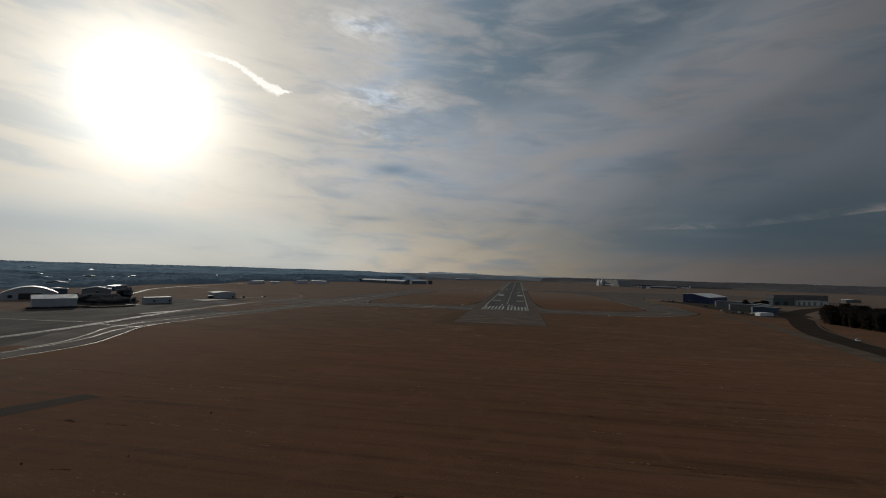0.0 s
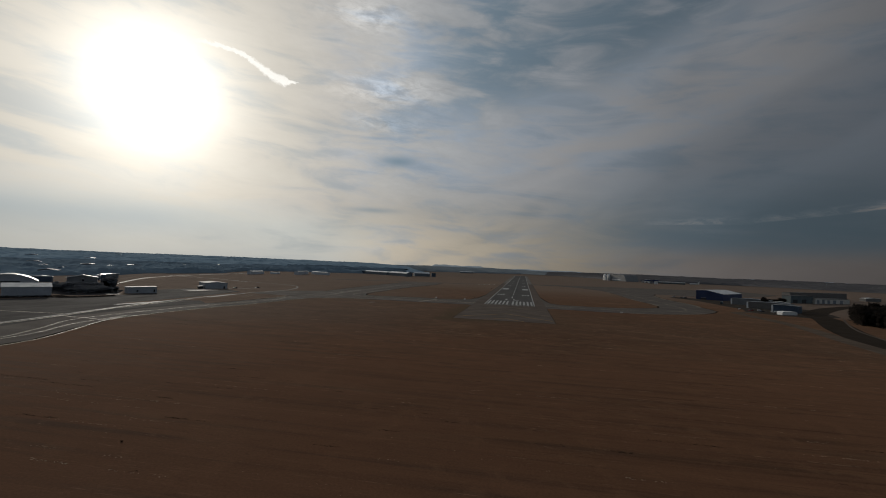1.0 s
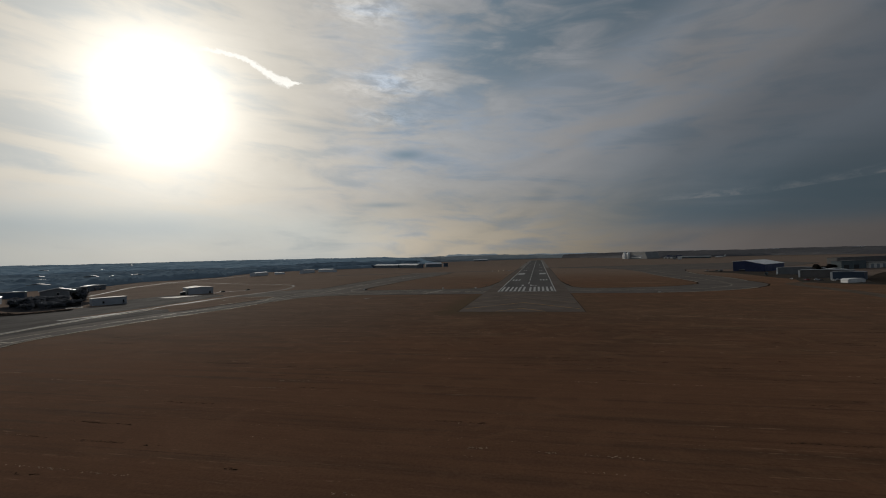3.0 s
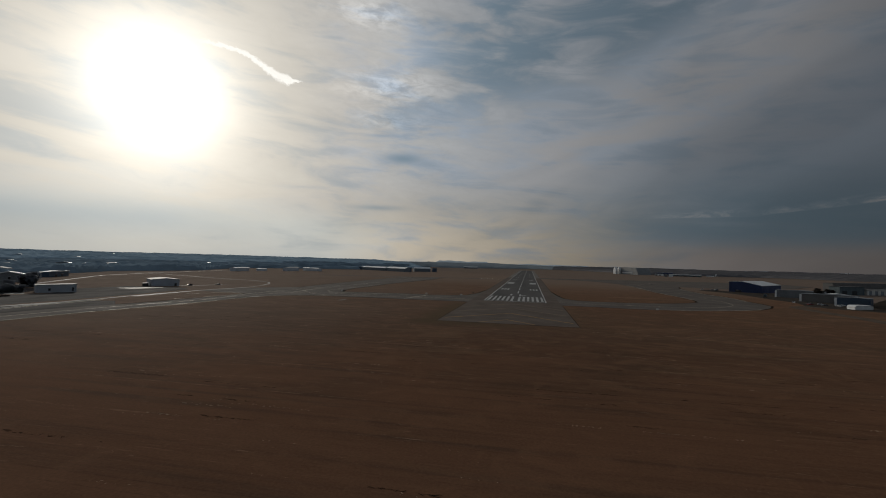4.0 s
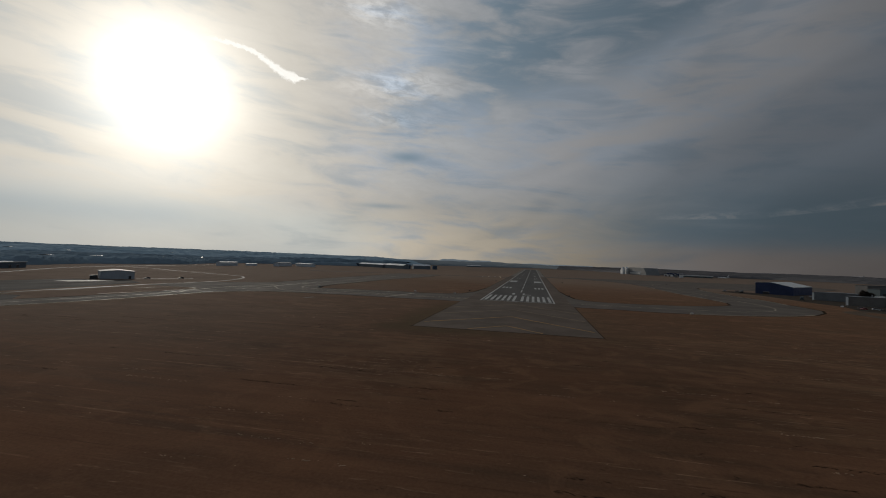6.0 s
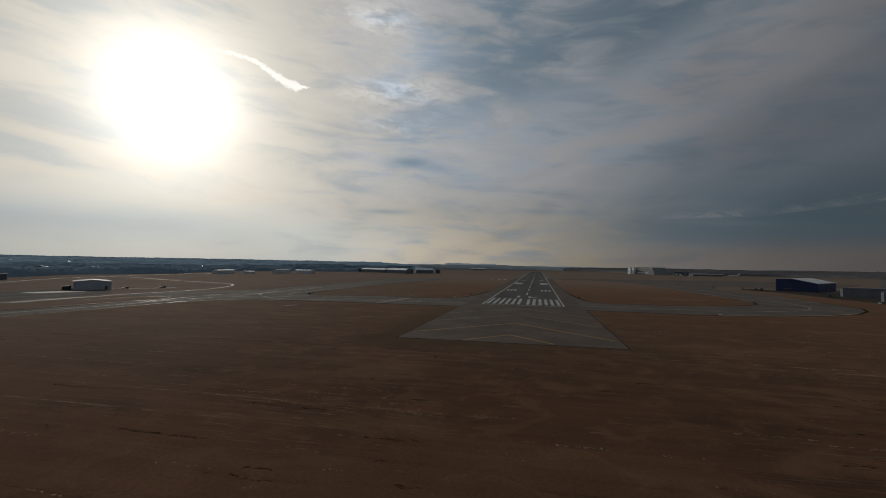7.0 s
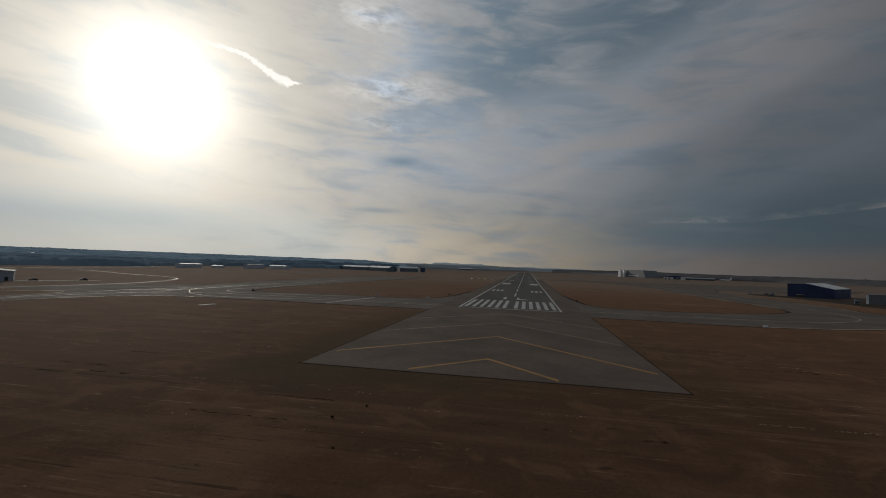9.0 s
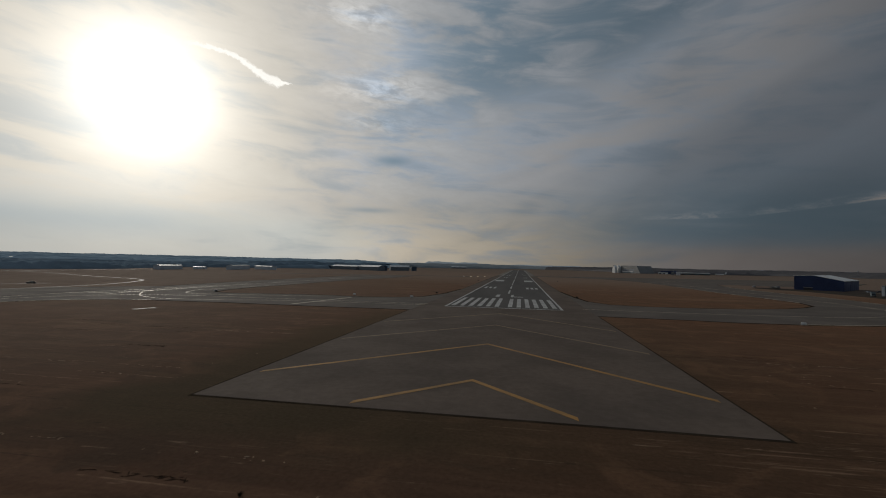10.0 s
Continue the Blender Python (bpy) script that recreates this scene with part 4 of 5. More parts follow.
big = shed("hangar", "huge pale aircraft hangar far down the field", (372, 1560), (417, 1474), 60, [(0, 27), (0.86, 26), (0.985, 5), (1, 0.6)], HANGAR_GREY, HANGAR_GREY,
           doors=((0.1, 0.4, 0, 15), (0.45, 0.7, 0, 15)), door_mat=PALE_METAL, ribs=12.0)
part("window", box(8, -0.5, 4.2, 62, -0.1, 7.6), WHITE_SHELL, big, "long white band of low doors")
for k in range(2):
    horn = [(-8, 0), (-8, 15), (-6, 20), (-3, 25), (0, 27.5), (3, 25), (6, 20), (8, 15), (8, 0)]
    turned = pose(-14 + 5.0 * k, -20 + 13.5 * k, 0)
    bm = extruded(horn, 0, 9)
    bmesh.ops.transform(bm, matrix=turned, verts=bm.verts)
    panel = part("tail_bay", bm, WHITE_SHELL, big, "white pointed tail bay")
    bm = box(-4, -0.3, 0.05, 4, -0.02, 17)
    bmesh.ops.transform(bm, matrix=turned, verts=bm.verts)
    part("door", bm, WHITE_SHELL, panel)
shed("terminal", "low white-fronted building by the far hangar", (466, 1436), (494, 1428), 12, [(0, 6), (1, 6)], WHITE_SHELL, ROOF_METAL, category="building",
     doors=((0.1, 0.3, 0, 4), (0.5, 0.7, 0, 4)))
low_block = shed("terminal", "long low dark building with a pale roof band", (512, 1385), (596, 1356), 18, [(0, 7.4), (1, 7.4)], TEAL_METAL, ROOF_METAL, category="building",
     doors=((0.1, 0.2, 0, 4), (0.4, 0.5, 0, 4), (0.7, 0.8, 0, 4)))
part("fascia", box(-0.3, -0.6, 5.0, 89.0, -0.1, 7.7), WHITE_SHELL, low_block, "long white roof band")
shed("workshop", "low dark blue building by the far hangar", (500, 1530), (550, 1515), 20, [(0, 11), (1, 11)], BLUE_METAL, ROOF_METAL, category="building")
for a, b, h, wall in (((440, 1225), (448, 1222), 9, GREY_METAL), ((452, 1220), (462, 1216), 9.5, WHITE_SHELL)):
    shed("storage_shed", "small boxy building by the far apron", a, b, 10, [(0, h), (1, h)], wall, ROOF_METAL, "small buildings by the far apron", category="building")
# long bright roofs beyond the left taxiways
for a, b, h, roof in (((-541, 432), (-549, 488), 7.2, ROOF_METAL), ((-550, 513), (-532, 520), 4.4, ROOF_METAL), ((-497, 545), (-507, 612), 8.2, ROOF_PALE), ((-507, 628), (-456, 602), 7.2, ROOF_METAL),
                      ((-475, 920), (-380, 850), 11.0, ROOF_PALE), ((-376, 850), (-304, 782), 12.0, ROOF_METAL), ((-303, 874), (-262, 896), 12.5, ROOF_METAL), ((-320, 1960), (-250, 1975), 9.0, ROOF_METAL)):
    far_row = a[1] > 700
    top = long_shed("hangar", "long low hangar with a bright metal roof by the woods", a, b, 16 if far_row else 11, h * (0.70 if far_row else 0.84), h, HOUSE_WALL if far_row else HAZE_WALL, WHITE_SHELL if far_row else roof)
    tagged(top, "long low hangar with a bright metal roof by the woods", "hangar", "long hangars by the woods")


for a, b, h in (((-310, 831), (-300, 834), 11.0), ((-258, 902), (-246, 906), 10.0), ((-490, 930), (-478, 924), 8.0)):
    shed("workshop", "dark slate block beside the long white-roofed hangars", a, b, 10, [(0, h), (1, h)], SLATE_BLUE, ROOF_DARK, "dark blocks beside the long hangars", category="building")


def house(x, y, turn, wide, deep, h):
    z = rise(x, y)
    top = thing("house", "distant pale-roofed building among the winter woods", "building", "buildings among the woods", at=pose(x, y, z - 0.3, 0, 0, turn))
    part("wall", extruded([(0, 0), (0, h), (wide / 2, h + 2), (wide, h), (wide, 0)], 0, deep), HOUSE_WALL, top)
    for s in (0, 1):
        x0, x1 = (wide / 2, -0.5) if s == 0 else (wide / 2, wide + 0.5)
        part("roof", extruded([(x0, h + 2.05), (x1, h - 0.1), (x1, h + 0.3), (x0, h + 2.45)], -0.5, deep + 0.5), ROOF_METAL if h > 4.5 else ROOF_PALE, top)
    part("window", box(wide * 0.2, -0.06, 1.2, wide * 0.45, 0.05, 2.6), DARK_GLASS, top)
    part("door", box(wide * 0.6, -0.06, 0, wide * 0.72, 0.05, 2.2), DARK_OPENING, top)


HOUSES = random.Random(5)
HOUSE_SPOTS = ((-1010, 470, 34), (-955, 540, 40), (-864, 395, 30), (-690, 130, 30), (-905, 290, 36), (-870, 330, 26), (-760, 210, 24), (-1150, 700, 38), (-1240, 620, 40),
                   (-1500, 900, 44), (-1700, 1150, 46), (-1420, 1250, 44), (-1330, 1020, 36), (-1900, 1400, 50), (-1050, 820, 30), (-980, 900, 34), (-820, 760, 30),
                   (-1750, 900, 44), (-2200, 1500, 60), (-1180, 480, 34))
for x, y, wide in HOUSE_SPOTS:
    house(x, y, 40 + HOUSES.uniform(-20, 20), wide * 0.8, 12, 3.6 + HOUSES.uniform(0, 1.5))


# ---------------------------------------------------------------- aircraft, cars, airfield fittings
def tube(path, radii, sides=14, squash=1.0):
    """A tapered round body along a path."""
    bm = bmesh.new()
    rings = []
    for k, (p, r) in enumerate(zip(path, radii)):
        p = Vector(p)
        d = (Vector(path[min(k + 1, len(path) - 1)]) - Vector(path[max(k - 1, 0)])).normalized()
        side = d.cross(Vector((0, 0, 1))) if abs(d.z) < 0.95 else d.cross(Vector((0, 1, 0)))
        side.normalize()
        up = side.cross(d)
        rings.append([bm.verts.new(p + r * (side * math.cos(a) + up * math.sin(a) * squash)) for a in (2 * math.pi * j / sides for j in range(sides))])
    for a, b in zip(rings, rings[1:]):
        for j in range(sides):
            bm.faces.new((a[j], a[(j + 1) % sides], b[(j + 1) % sides], b[j]))
    bm.faces.new(rings[0][::-1])
    bm.faces.new(rings[-1])
    return bm


def airliner(x, y, turn):
    top = thing("parked_aircraft", "white parked jet aircraft on the far apron", "aircraft", at=pose(x, y, 0, 0, 0, turn))
    part("fuselage", tube([(-14, 0, 3.4), (-13, 0, 3.3), (-10, 0, 3.2), (8, 0, 3.2), (13, 0, 3.8), (15, 0, 4.2)], [0.2, 1.0, 1.6, 1.6, 0.8, 0.2]), WHITE_SHELL, top, smooth=True)
    for s in (-1, 1):
        part("wing", prism([(-2, s * 1.2), (3, s * 1.2), (6, s * 13), (4, s * 13)], 2.5, 2.9), WHITE_SHELL, top)
        part("tailplane", prism([(11, s * 0.3), (14, s * 0.3), (15, s * 4.5), (13.6, s * 4.5)], 4.4, 4.6), WHITE_SHELL, top)
        engine = part("engine", tube([(7, s * 2.6, 3.8), (7.6, s * 2.6, 3.8), (11, s * 2.6, 3.8)], [0.7, 0.85, 0.5]), GREY_METAL, top, smooth=True)
        engine["label"] = "grey engine pod"
        part("wheel", tube([(2, s * 2.0, 0.5), (2, s * 2.5, 0.5)], [0.5, 0.5]), TYRE, top)
        part("strut", box(1.9, s * 2.15, 0.5, 2.1, s * 2.35, 2.8), GREY_METAL, top)
    fin = extruded([(9.5, 4.4), (13.5, 4.6), (15.5, 9.5), (13.2, 9.5)], -0.18, 0.18)
    part("fin", fin, WHITE_SHELL, top)
    part("wheel", tube([(-10, -0.2, 0.4), (-10, 0.2, 0.4)], [0.4, 0.4]), TYRE, top)
    part("strut", box(-10.1, -0.1, 0.4, -9.9, 0.1, 2.2), GREY_METAL, top)


airliner(622, 1345, 10)
bpy.data.objects["parked_aircraft"].scale = (1.25, 1.25, 1.25)


def car(paint):
    top = thing("car", "parked saloon car by the airfield", "car", "cars round the airfield")
    part("body", extruded([(-2.2, 0.35), (-2.25, 0.75), (-1.9, 0.9), (-0.9, 0.98), (1.5, 0.98), (2.2, 0.85), (2.25, 0.4), (2.0, 0.3), (-2.0, 0.3)], -0.88, 0.88), paint, top)
    part("cabin", extruded([(-1.0, 0.985), (-0.35, 1.45), (1.1, 1.45), (1.75, 0.985)], -0.74, 0.74), DARK_GLASS, top)
    part("roof", box(-0.33, -0.72, 1.452, 1.08, 0.72, 1.5), paint, top)
    for x in (-1.35, 1.35):
        for s in (-1, 1):
            wheel = part("wheel", tube([(x, s * 0.72, 0.32), (x, s * 0.92, 0.32)], [0.32, 0.32]), TYRE, top)
            part("rim", tube([(x, s * 0.915, 0.32), (x, s * 0.935, 0.32)], [0.19, 0.19], 10), GREY_METAL, wheel)
    for s in (-1, 1):
        part("headlight", box(-2.27, s * 0.5, 0.62, -2.2, s * 0.8, 0.76), WHITE_SHELL, top)
    return top


kinds = [car(p) for p in CAR_PAINTS]
spots = [(212.5, -131, 68, 0), (263, 92, 10, 0), (246, 84, 5, 2), (250, 96, 170, 1), (243, 100, 95, 2), (240, 92, 20, 3), (256, 84, 100, 1), (236, 108, 60, 0),
         (-295, 27, 60, 2), (-283, 49, 60, 2), (300, 265, 30, 1), (310, 268, 35, 2), (322, 262, 30, 1),
         (330, 275, 20, 2), (250, 310, 45, 2), (238, 322, 40, 1), (396, 1492, 5, 0), (405, 1488, 5, 0), (330, 205, 20, 0), (342, 200, 15, 2)]
used = set()
for x, y, turn, k in spots:
    if k in used:
        copy_thing(kinds[k], pose(x, y, 0.03, 0, 0, turn))
    else:
        kinds[k].matrix_world = pose(x, y, 0.03, 0, 0, turn)
        used.add(k)


def wheels(top, spots, radius=0.5, half=0.16):
    for x, y in spots:
        wheel = part("wheel", tube([(x, y - half, radius), (x, y + half, radius)], [radius, radius]), TYRE, top)
        part("rim", tube([(x, y - half - 0.02, radius), (x, y + half + 0.02, radius)], [radius * 0.55, radius * 0.55], 10), GREY_METAL, wheel)


def box_truck(x, y, turn, paint, label):
    top = thing("box_truck", label, "truck", at=pose(x, y, 0.03, 0, 0, turn))
    part("chassis", box(-3.6, -0.9, 0.55, 3.6, 0.9, 0.8, 0.03), TYRE, top)
    part("cargo_box", box(-1.6, -1.2, 0.82, 3.7, 1.2, 3.3, 0.06), paint, top)
    part("cab", extruded([(-3.7, 0.8), (-3.75, 1.6), (-3.2, 2.5), (-1.75, 2.55), (-1.75, 0.8)], -1.1, 1.1), paint, top)
    part("windscreen", extruded([(-3.78, 1.62), (-3.24, 2.46), (-3.2, 2.44), (-3.72, 1.62)], -0.95, 0.95), DARK_GLASS, top)
    wheels(top, [(px, s * 1.0) for px in (-2.8, 1.6, 2.7) for s in (-1, 1)])


def flatbed(x, y, turn):
    top = thing("flatbed_trailer", "dark flatbed trailer with pale crates beside the blue hangar", "trailer", at=pose(x, y, 0.03, 0, 0, turn))
    part("deck", box(-6.5, -1.25, 1.0, 6.5, 1.25, 1.25, 0.03), DARK_OPENING, top)
    part("drawbar", box(-8.2, -0.12, 0.85, -6.4, 0.12, 1.02, 0.02), DARK_OPENING, top)
    for k, (a, b, h) in enumerate(((-5.8, -3.0, 1.2), (-2.4, 0.8, 0.9), (2.0, 5.6, 1.4))):
        part("crate", box(a, -1.0, 1.254, b, 1.0, 1.254 + h, 0.04), (BROWN_METAL, CREAM_WALL, GREY_METAL)[k], top)
    wheels(top, [(px, s * 1.05) for px in (3.2, 4.6) for s in (-1, 1)])


box_truck(250, 186, 60, TEAL_METAL, "dark green box truck parked between the hangars")
box_truck(-503, 552, 80, WHITE_SHELL, "white box truck parked by the long hangars")
flatbed(241, 290, 35)


mast = thing("radio_mast", "tall thin mast with a small head on the far skyline", "mast", at=pose(1500, 2120, 0))
part("pole", tube([(0, 0, 0), (0, 0, 12), (0, 0, 22)], [1.0, 0.6, 0.4], 8), GREY_METAL, mast)
part("head", tube([(0, 0, 22), (0, 0, 23), (0, 0, 26), (0, 0, 27)], [1.0, 3.0, 3.0, 1.0], 10), GREY_METAL, mast)


# approach-path lights beside the runway: four lit boxes on legs
def path_light():
    top = thing("approach_light", "small lit approach-path lamp box on short legs", "airfield light", "approach lights beside the runway")
    part("housing", box(-0.75, -0.5, 0.55, 0.75, 0.6, 1.05, 0.05), WHITE_SHELL, top)
    for x in (-0.45, 0.45):
        part("leg", box(x - 0.05, -0.05, 0, x + 0.05, 0.05, 0.56), GREY_METAL, top)
        part("lens", box(x - 0.26, -0.56, 0.62, x + 0.26, -0.49, 1.0), LAMP, top, "amber lit lens")
    return top


first = path_light()
first.matrix_world = pose(-72, 456, 0)
for x, y in ((-62, 458), (-52.5, 460), (-43, 462)):
    copy_thing(first, pose(x, y, 0))


def guidance_sign():
    top = thing("guidance_sign", "small white airfield sign on a concrete foot", "sign", "airfield signs beside the taxiways")
    part("panel", box(-0.8, -0.12, 0.25, 0.8, 0.12, 0.85, 0.03), WHITE_SHELL, top)
    part("foot", box(-1.0, -0.35, 0, 1.0, 0.35, 0.1), CONCRETE, top)
    for x in (-0.6, 0.6):
        part("post", box(x - 0.06, -0.06, 0.1, x + 0.06, 0.06, 0.4), GREY_METAL, top)
    return top


first = guidance_sign()
first.matrix_world = pose(92.5, -19.2, 0, 0, 0, 8)
for x, y, turn in ((-46, 41, 0), (-150, 36, 20), (-76, 42, 0)):
    copy_thing(first, pose(x, y, 0, 0, 0, turn))


def marker_post():
    top = thing("marker_post", "dark squat airfield marker box on the grass edge", "airfield marker", "marker boxes along the runway edge")
    part("box", box(-0.6, -0.2, 0.2, 0.6, 0.2, 0.85, 0.05), TYRE, top)
    for x in (-0.4, 0.4):
        part("leg", box(x - 0.05, -0.05, 0, x + 0.05, 0.05, 0.22), GREY_METAL, top)
    return top


first = marker_post()
first.matrix_world = pose(36.5, 73, 0)
for x, y in ((48, 340), (-40, 76), (-148, 34), (60, 650), (-37, 300), (207, 450)):
    copy_thing(first, pose(x, y, 0))

for pts, what in (([(-116.4, -49), (-114.6, -49.4), (-112.6, -43), (-114.2, -42.4)], "pale concrete pad set in the grass"),
                  ([(-181, -50), (-178.5, -51), (-175, -47), (-177, -45.5)], "pale concrete pad set in the grass"),
                  ([(-314, -30), (-296, -34), (-288, -8), (-300, -6)], "pale worn concrete patch on the apron"),
                  ([(-322, -102), (-312, -109), (-307, -101), (-315, -95)], "pale concrete patch beside the shed")):
    tagged(part("concrete_pad", prism(pts, -0.1, 0.05), CONCRETE), what, "concrete pad", "concrete pads in the grass", kind="structure")


# ---------------------------------------------------------------- straw, ruts and tufts in the grass
STRAW = material("pale_cut_straw", (0.44, 0.32, 0.215), 0.95, second=(0.26, 0.18, 0.115), patch=4, grain=0.3, grain_amount=0.2, specular=0.05)
RUT = material("dark_damp_thatch", (0.040, 0.027, 0.019), 0.95, second=(0.056, 0.037, 0.025), patch=3, grain=0.3, specular=0.0)


def litter(name, label, mat, seed, rows, gaps, span, size, flat):
    """Loose wisps strewn along the mower's rows, which run across the runway's line; broken into stretches."""
    rnd = random.Random(seed)
    verts, faces = [], []
    for k in range(rows):
        y = rnd.uniform(-420, -70)
        x = rnd.uniform(-230, 150)
        end = x + rnd.uniform(0.3, 1.0) * span
        if -36 < x < 36 and y > -130 or -36 < end < 36 and y > -130:
            continue
        drift = rnd.uniform(-0.006, 0.006)
        while x < end:
            x += rnd.expovariate(1 / gaps)
            if noise.noise(Vector((x * 0.12, y * 0.7, seed))) < -0.05:
                continue
            cx, cy = x, y + drift * (x - end) + rnd.gauss(0, 0.16)
            if abs(cx) < 33.5 and cy > -127 or cx < -160 or -112 < cx < -88 and -376 < cy < -332:
                continue
            a, n = rnd.gauss(0, 0.5), rnd.uniform(0.5, 1.4) * size
            dx, dy, w = math.cos(a) * n, math.sin(a) * n, n * flat
            i = len(verts)
            verts += [(cx - dx, cy - dy, 0.012), (cx + dy * flat, cy - dx * flat, 0.02), (cx + dx, cy + dy, 0.012), (cx - dy * flat, cy + dx * flat, 0.02), (cx, cy, 0.03 + 0.3 * w)]
            faces += [(i, i + 1, i + 4), (i + 1, i + 2, i + 4), (i + 2, i + 3, i + 4), (i + 3, i, i + 4)]
    me = bpy.data.meshes.new(name)
    me.from_pydata(verts, [], faces)
    me.materials.append(mat)
    tagged(new(name, me), label, "grass", kind="stuff")


litter("cut_straw", "pale wisps of cut straw lying in mown rows", STRAW, 41, 210, 0.55, 34, 0.22, 0.40)
litter("cut_straw", "short pale tufts of dry grass scattered over the field", STRAW, 43, 900, 1.6, 8, 0.15, 0.4)
litter("wheel_ruts", "dark broken wheel ruts across the dormant grass", RUT, 47, 260, 0.40, 26, 0.42, 0.14)


def clod(x, y, seed, size):
    """A dark tussock of dead grass: blades leaning out from one root."""
    rnd = random.Random(seed)
    bm = bmesh.new()
    for k in range(34):
        a, lean, h = rnd.uniform(0, 6.28), rnd.uniform(0.2, 0.9), size * rnd.uniform(0.5, 1.0)
        r = size * 0.3 * rnd.random()
        root = Vector((math.cos(a) * r, math.sin(a) * r, 0))
        tip = root + Vector((math.cos(a) * h * lean, math.sin(a) * h * lean, h * 0.7))
        side = Vector((-math.sin(a), math.cos(a), 0)) * size * 0.09
        bm.faces.new([bm.verts.new(root - side), bm.verts.new(root + side), bm.verts.new(tip)])
    top = tagged(part("tussock", bm, RUT), "dark tussock of dead grass in the mown field", "tussock", "dark tussocks in the field")
    top.location = (x, y, 0)


for k, (x, y, size) in enumerate(((-57, -342.6, 0.9), (-54.8, -367, 0.6), (-68.7, -373.7, 0.8), (-14.9, -150.3, 0.8), (-12.5, -145.2, 0.7), (-11.1, -158.4, 0.5))):
    clod(x, y, 60 + k, size * 0.55)


# ---------------------------------------------------------------- trees
def bare_tree(seed, height, spread, foliage, dense):
    """A tapered trunk with limbs and a crown of many small ragged clumps."""
    rnd = random.Random(seed)
    top = thing("tree", "leafless dark winter tree at the field edge", "tree", "trees beside the hangars")
    part("trunk", tube([(0, 0, -0.2), (0.1, 0, height * 0.25), (0, 0.15, height * 0.6), (0.1, 0, height * 0.9)],
                       [height * 0.03, height * 0.022, height * 0.014, 0.04], 7), BARK, top)
    tips = []
    for k in range(9):
        a, z0 = rnd.uniform(0, 6.28), height * rnd.uniform(0.25, 0.7)
        reach = spread * rnd.uniform(0.5, 1.0) * (1.15 - z0 / height * 0.6)
        tip = Vector((math.cos(a) * reach, math.sin(a) * reach, z0 + height * rnd.uniform(0.12, 0.3)))
        mid = Vector((math.cos(a) * reach * 0.5, math.sin(a) * reach * 0.5, z0 + (tip.z - z0) * 0.35))
        part("limb", tube([(0, 0, z0), tuple(mid), tuple(tip)], [height * 0.012, height * 0.008, 0.03], 5), BARK, top)
        tips += [mid, tip]
    verts, faces = [], []
    for k in range(dense):
        c = (rnd.choice(tips) if k % 4 else Vector((0, 0, height * rnd.uniform(0.08, 0.5)))) + Vector((rnd.gauss(0, spread * 0.3), rnd.gauss(0, spread * 0.3), rnd.gauss(0, height * 0.1)))
        c.z = min(max(c.z, height * 0.06), height)
        s = rnd.uniform(0.4, 1.0)
        for q in range(3):
            d = Vector((rnd.gauss(0, 1), rnd.gauss(0, 1), rnd.gauss(0.3, 0.8))).normalized()
            e = d.cross(Vector((rnd.gauss(0, 1), rnd.gauss(0, 1), rnd.gauss(0, 1)))).normalized()
            i = len(verts)
            verts += [tuple(c - e * s * 0.35), tuple(c + d * s * 1.6), tuple(c + e * s * 0.35), tuple(c - d * s * 0.7)]
            faces += [(i, i + 1, i + 2), (i, i + 2, i + 3)]
    base = bmesh.new()
    bmesh.ops.create_icosphere(base, subdivisions=1, radius=1.0)
    ball, shell = [v.co.copy() for v in base.verts], [tuple(v.index for v in f.verts) for f in base.faces]
    base.free()
    for c in [Vector((0, 0, height * f)) for f in (0.22, 0.42, 0.62)] + tips[1::2]:
        size, i = spread * rnd.uniform(0.36, 0.50), len(verts)
        for v in ball:
            lump = 1 + 0.55 * noise.noise((c + v * size) * 0.75) + 0.3 * noise.noise((c + v * size) * 1.9)
            q = c + Vector((v.x * size, v.y * size, v.z * size * 0.85)) * lump
            verts.append((q.x, q.y, max(q.z, 0.1)))
        faces += [tuple(i + k for k in f) for f in shell]
    me = bpy.data.meshes.new("crown")
    me.from_pydata(verts, [], faces)
    me.materials.append(foliage)
    middle = Vector((0, 0, height * 0.4))
    me.normals_split_custom_set_from_vertices([tuple(((Vector(v) - middle).normalized() * 0.45 + Vector((0, 0, 0.8))).normalized()) for v in verts])
    crown = new("crown", me)
    crown.parent = top
    return top


models = [bare_tree(11, 11, 3.6, TWIGS, 900), bare_tree(12, 13, 4.2, TWIGS, 1000), bare_tree(13, 9, 3.2, EVERGREEN, 800), bare_tree(14, 12, 3.4, EVERGREEN, 950)]
plant = random.Random(8)
places = []
# thicket beside the dark road
for k in range(200):
    u, v = plant.random() ** 1.3, plant.random()
    x = 270 + 110 * u
    y0, y1 = (-66 - 40 * u, -6 + 80 * min(u * 2.2, 1))
    places.append((x, y0 + (y1 - y0) * v, plant.choice((2, 3, 3))))
# trees among the left hangars
for k in range(46):
    u, v = plant.random(), plant.random()
    places.append((-380 + 18 * u + 8 * v, -96 + 26 * u - 6 * v, plant.choice((0, 1))))
for k in range(60):
    u, v = plant.random(), plant.random()
    places.append((-366 + 16 * u + 30 * v, -98 + 22 * u - 22 * v + 6 * u * v, plant.choice((0, 1))))
for x, y in ((-360, -104), (-364, -101), (-368, -52), (-372, -49), (-364, -55), (-370, -55), (-376, -52)):
    places.append((x, y, plant.choice((0, 1, 2))))
places.append((290, 171, 3))
for x, y in ((352, 282), (358, 287), (363, 288), (368, 294), (372, 300), (377, 300), (346, 276)):
    places.append((x, y, plant.choice((2, 3))))
placed = set()
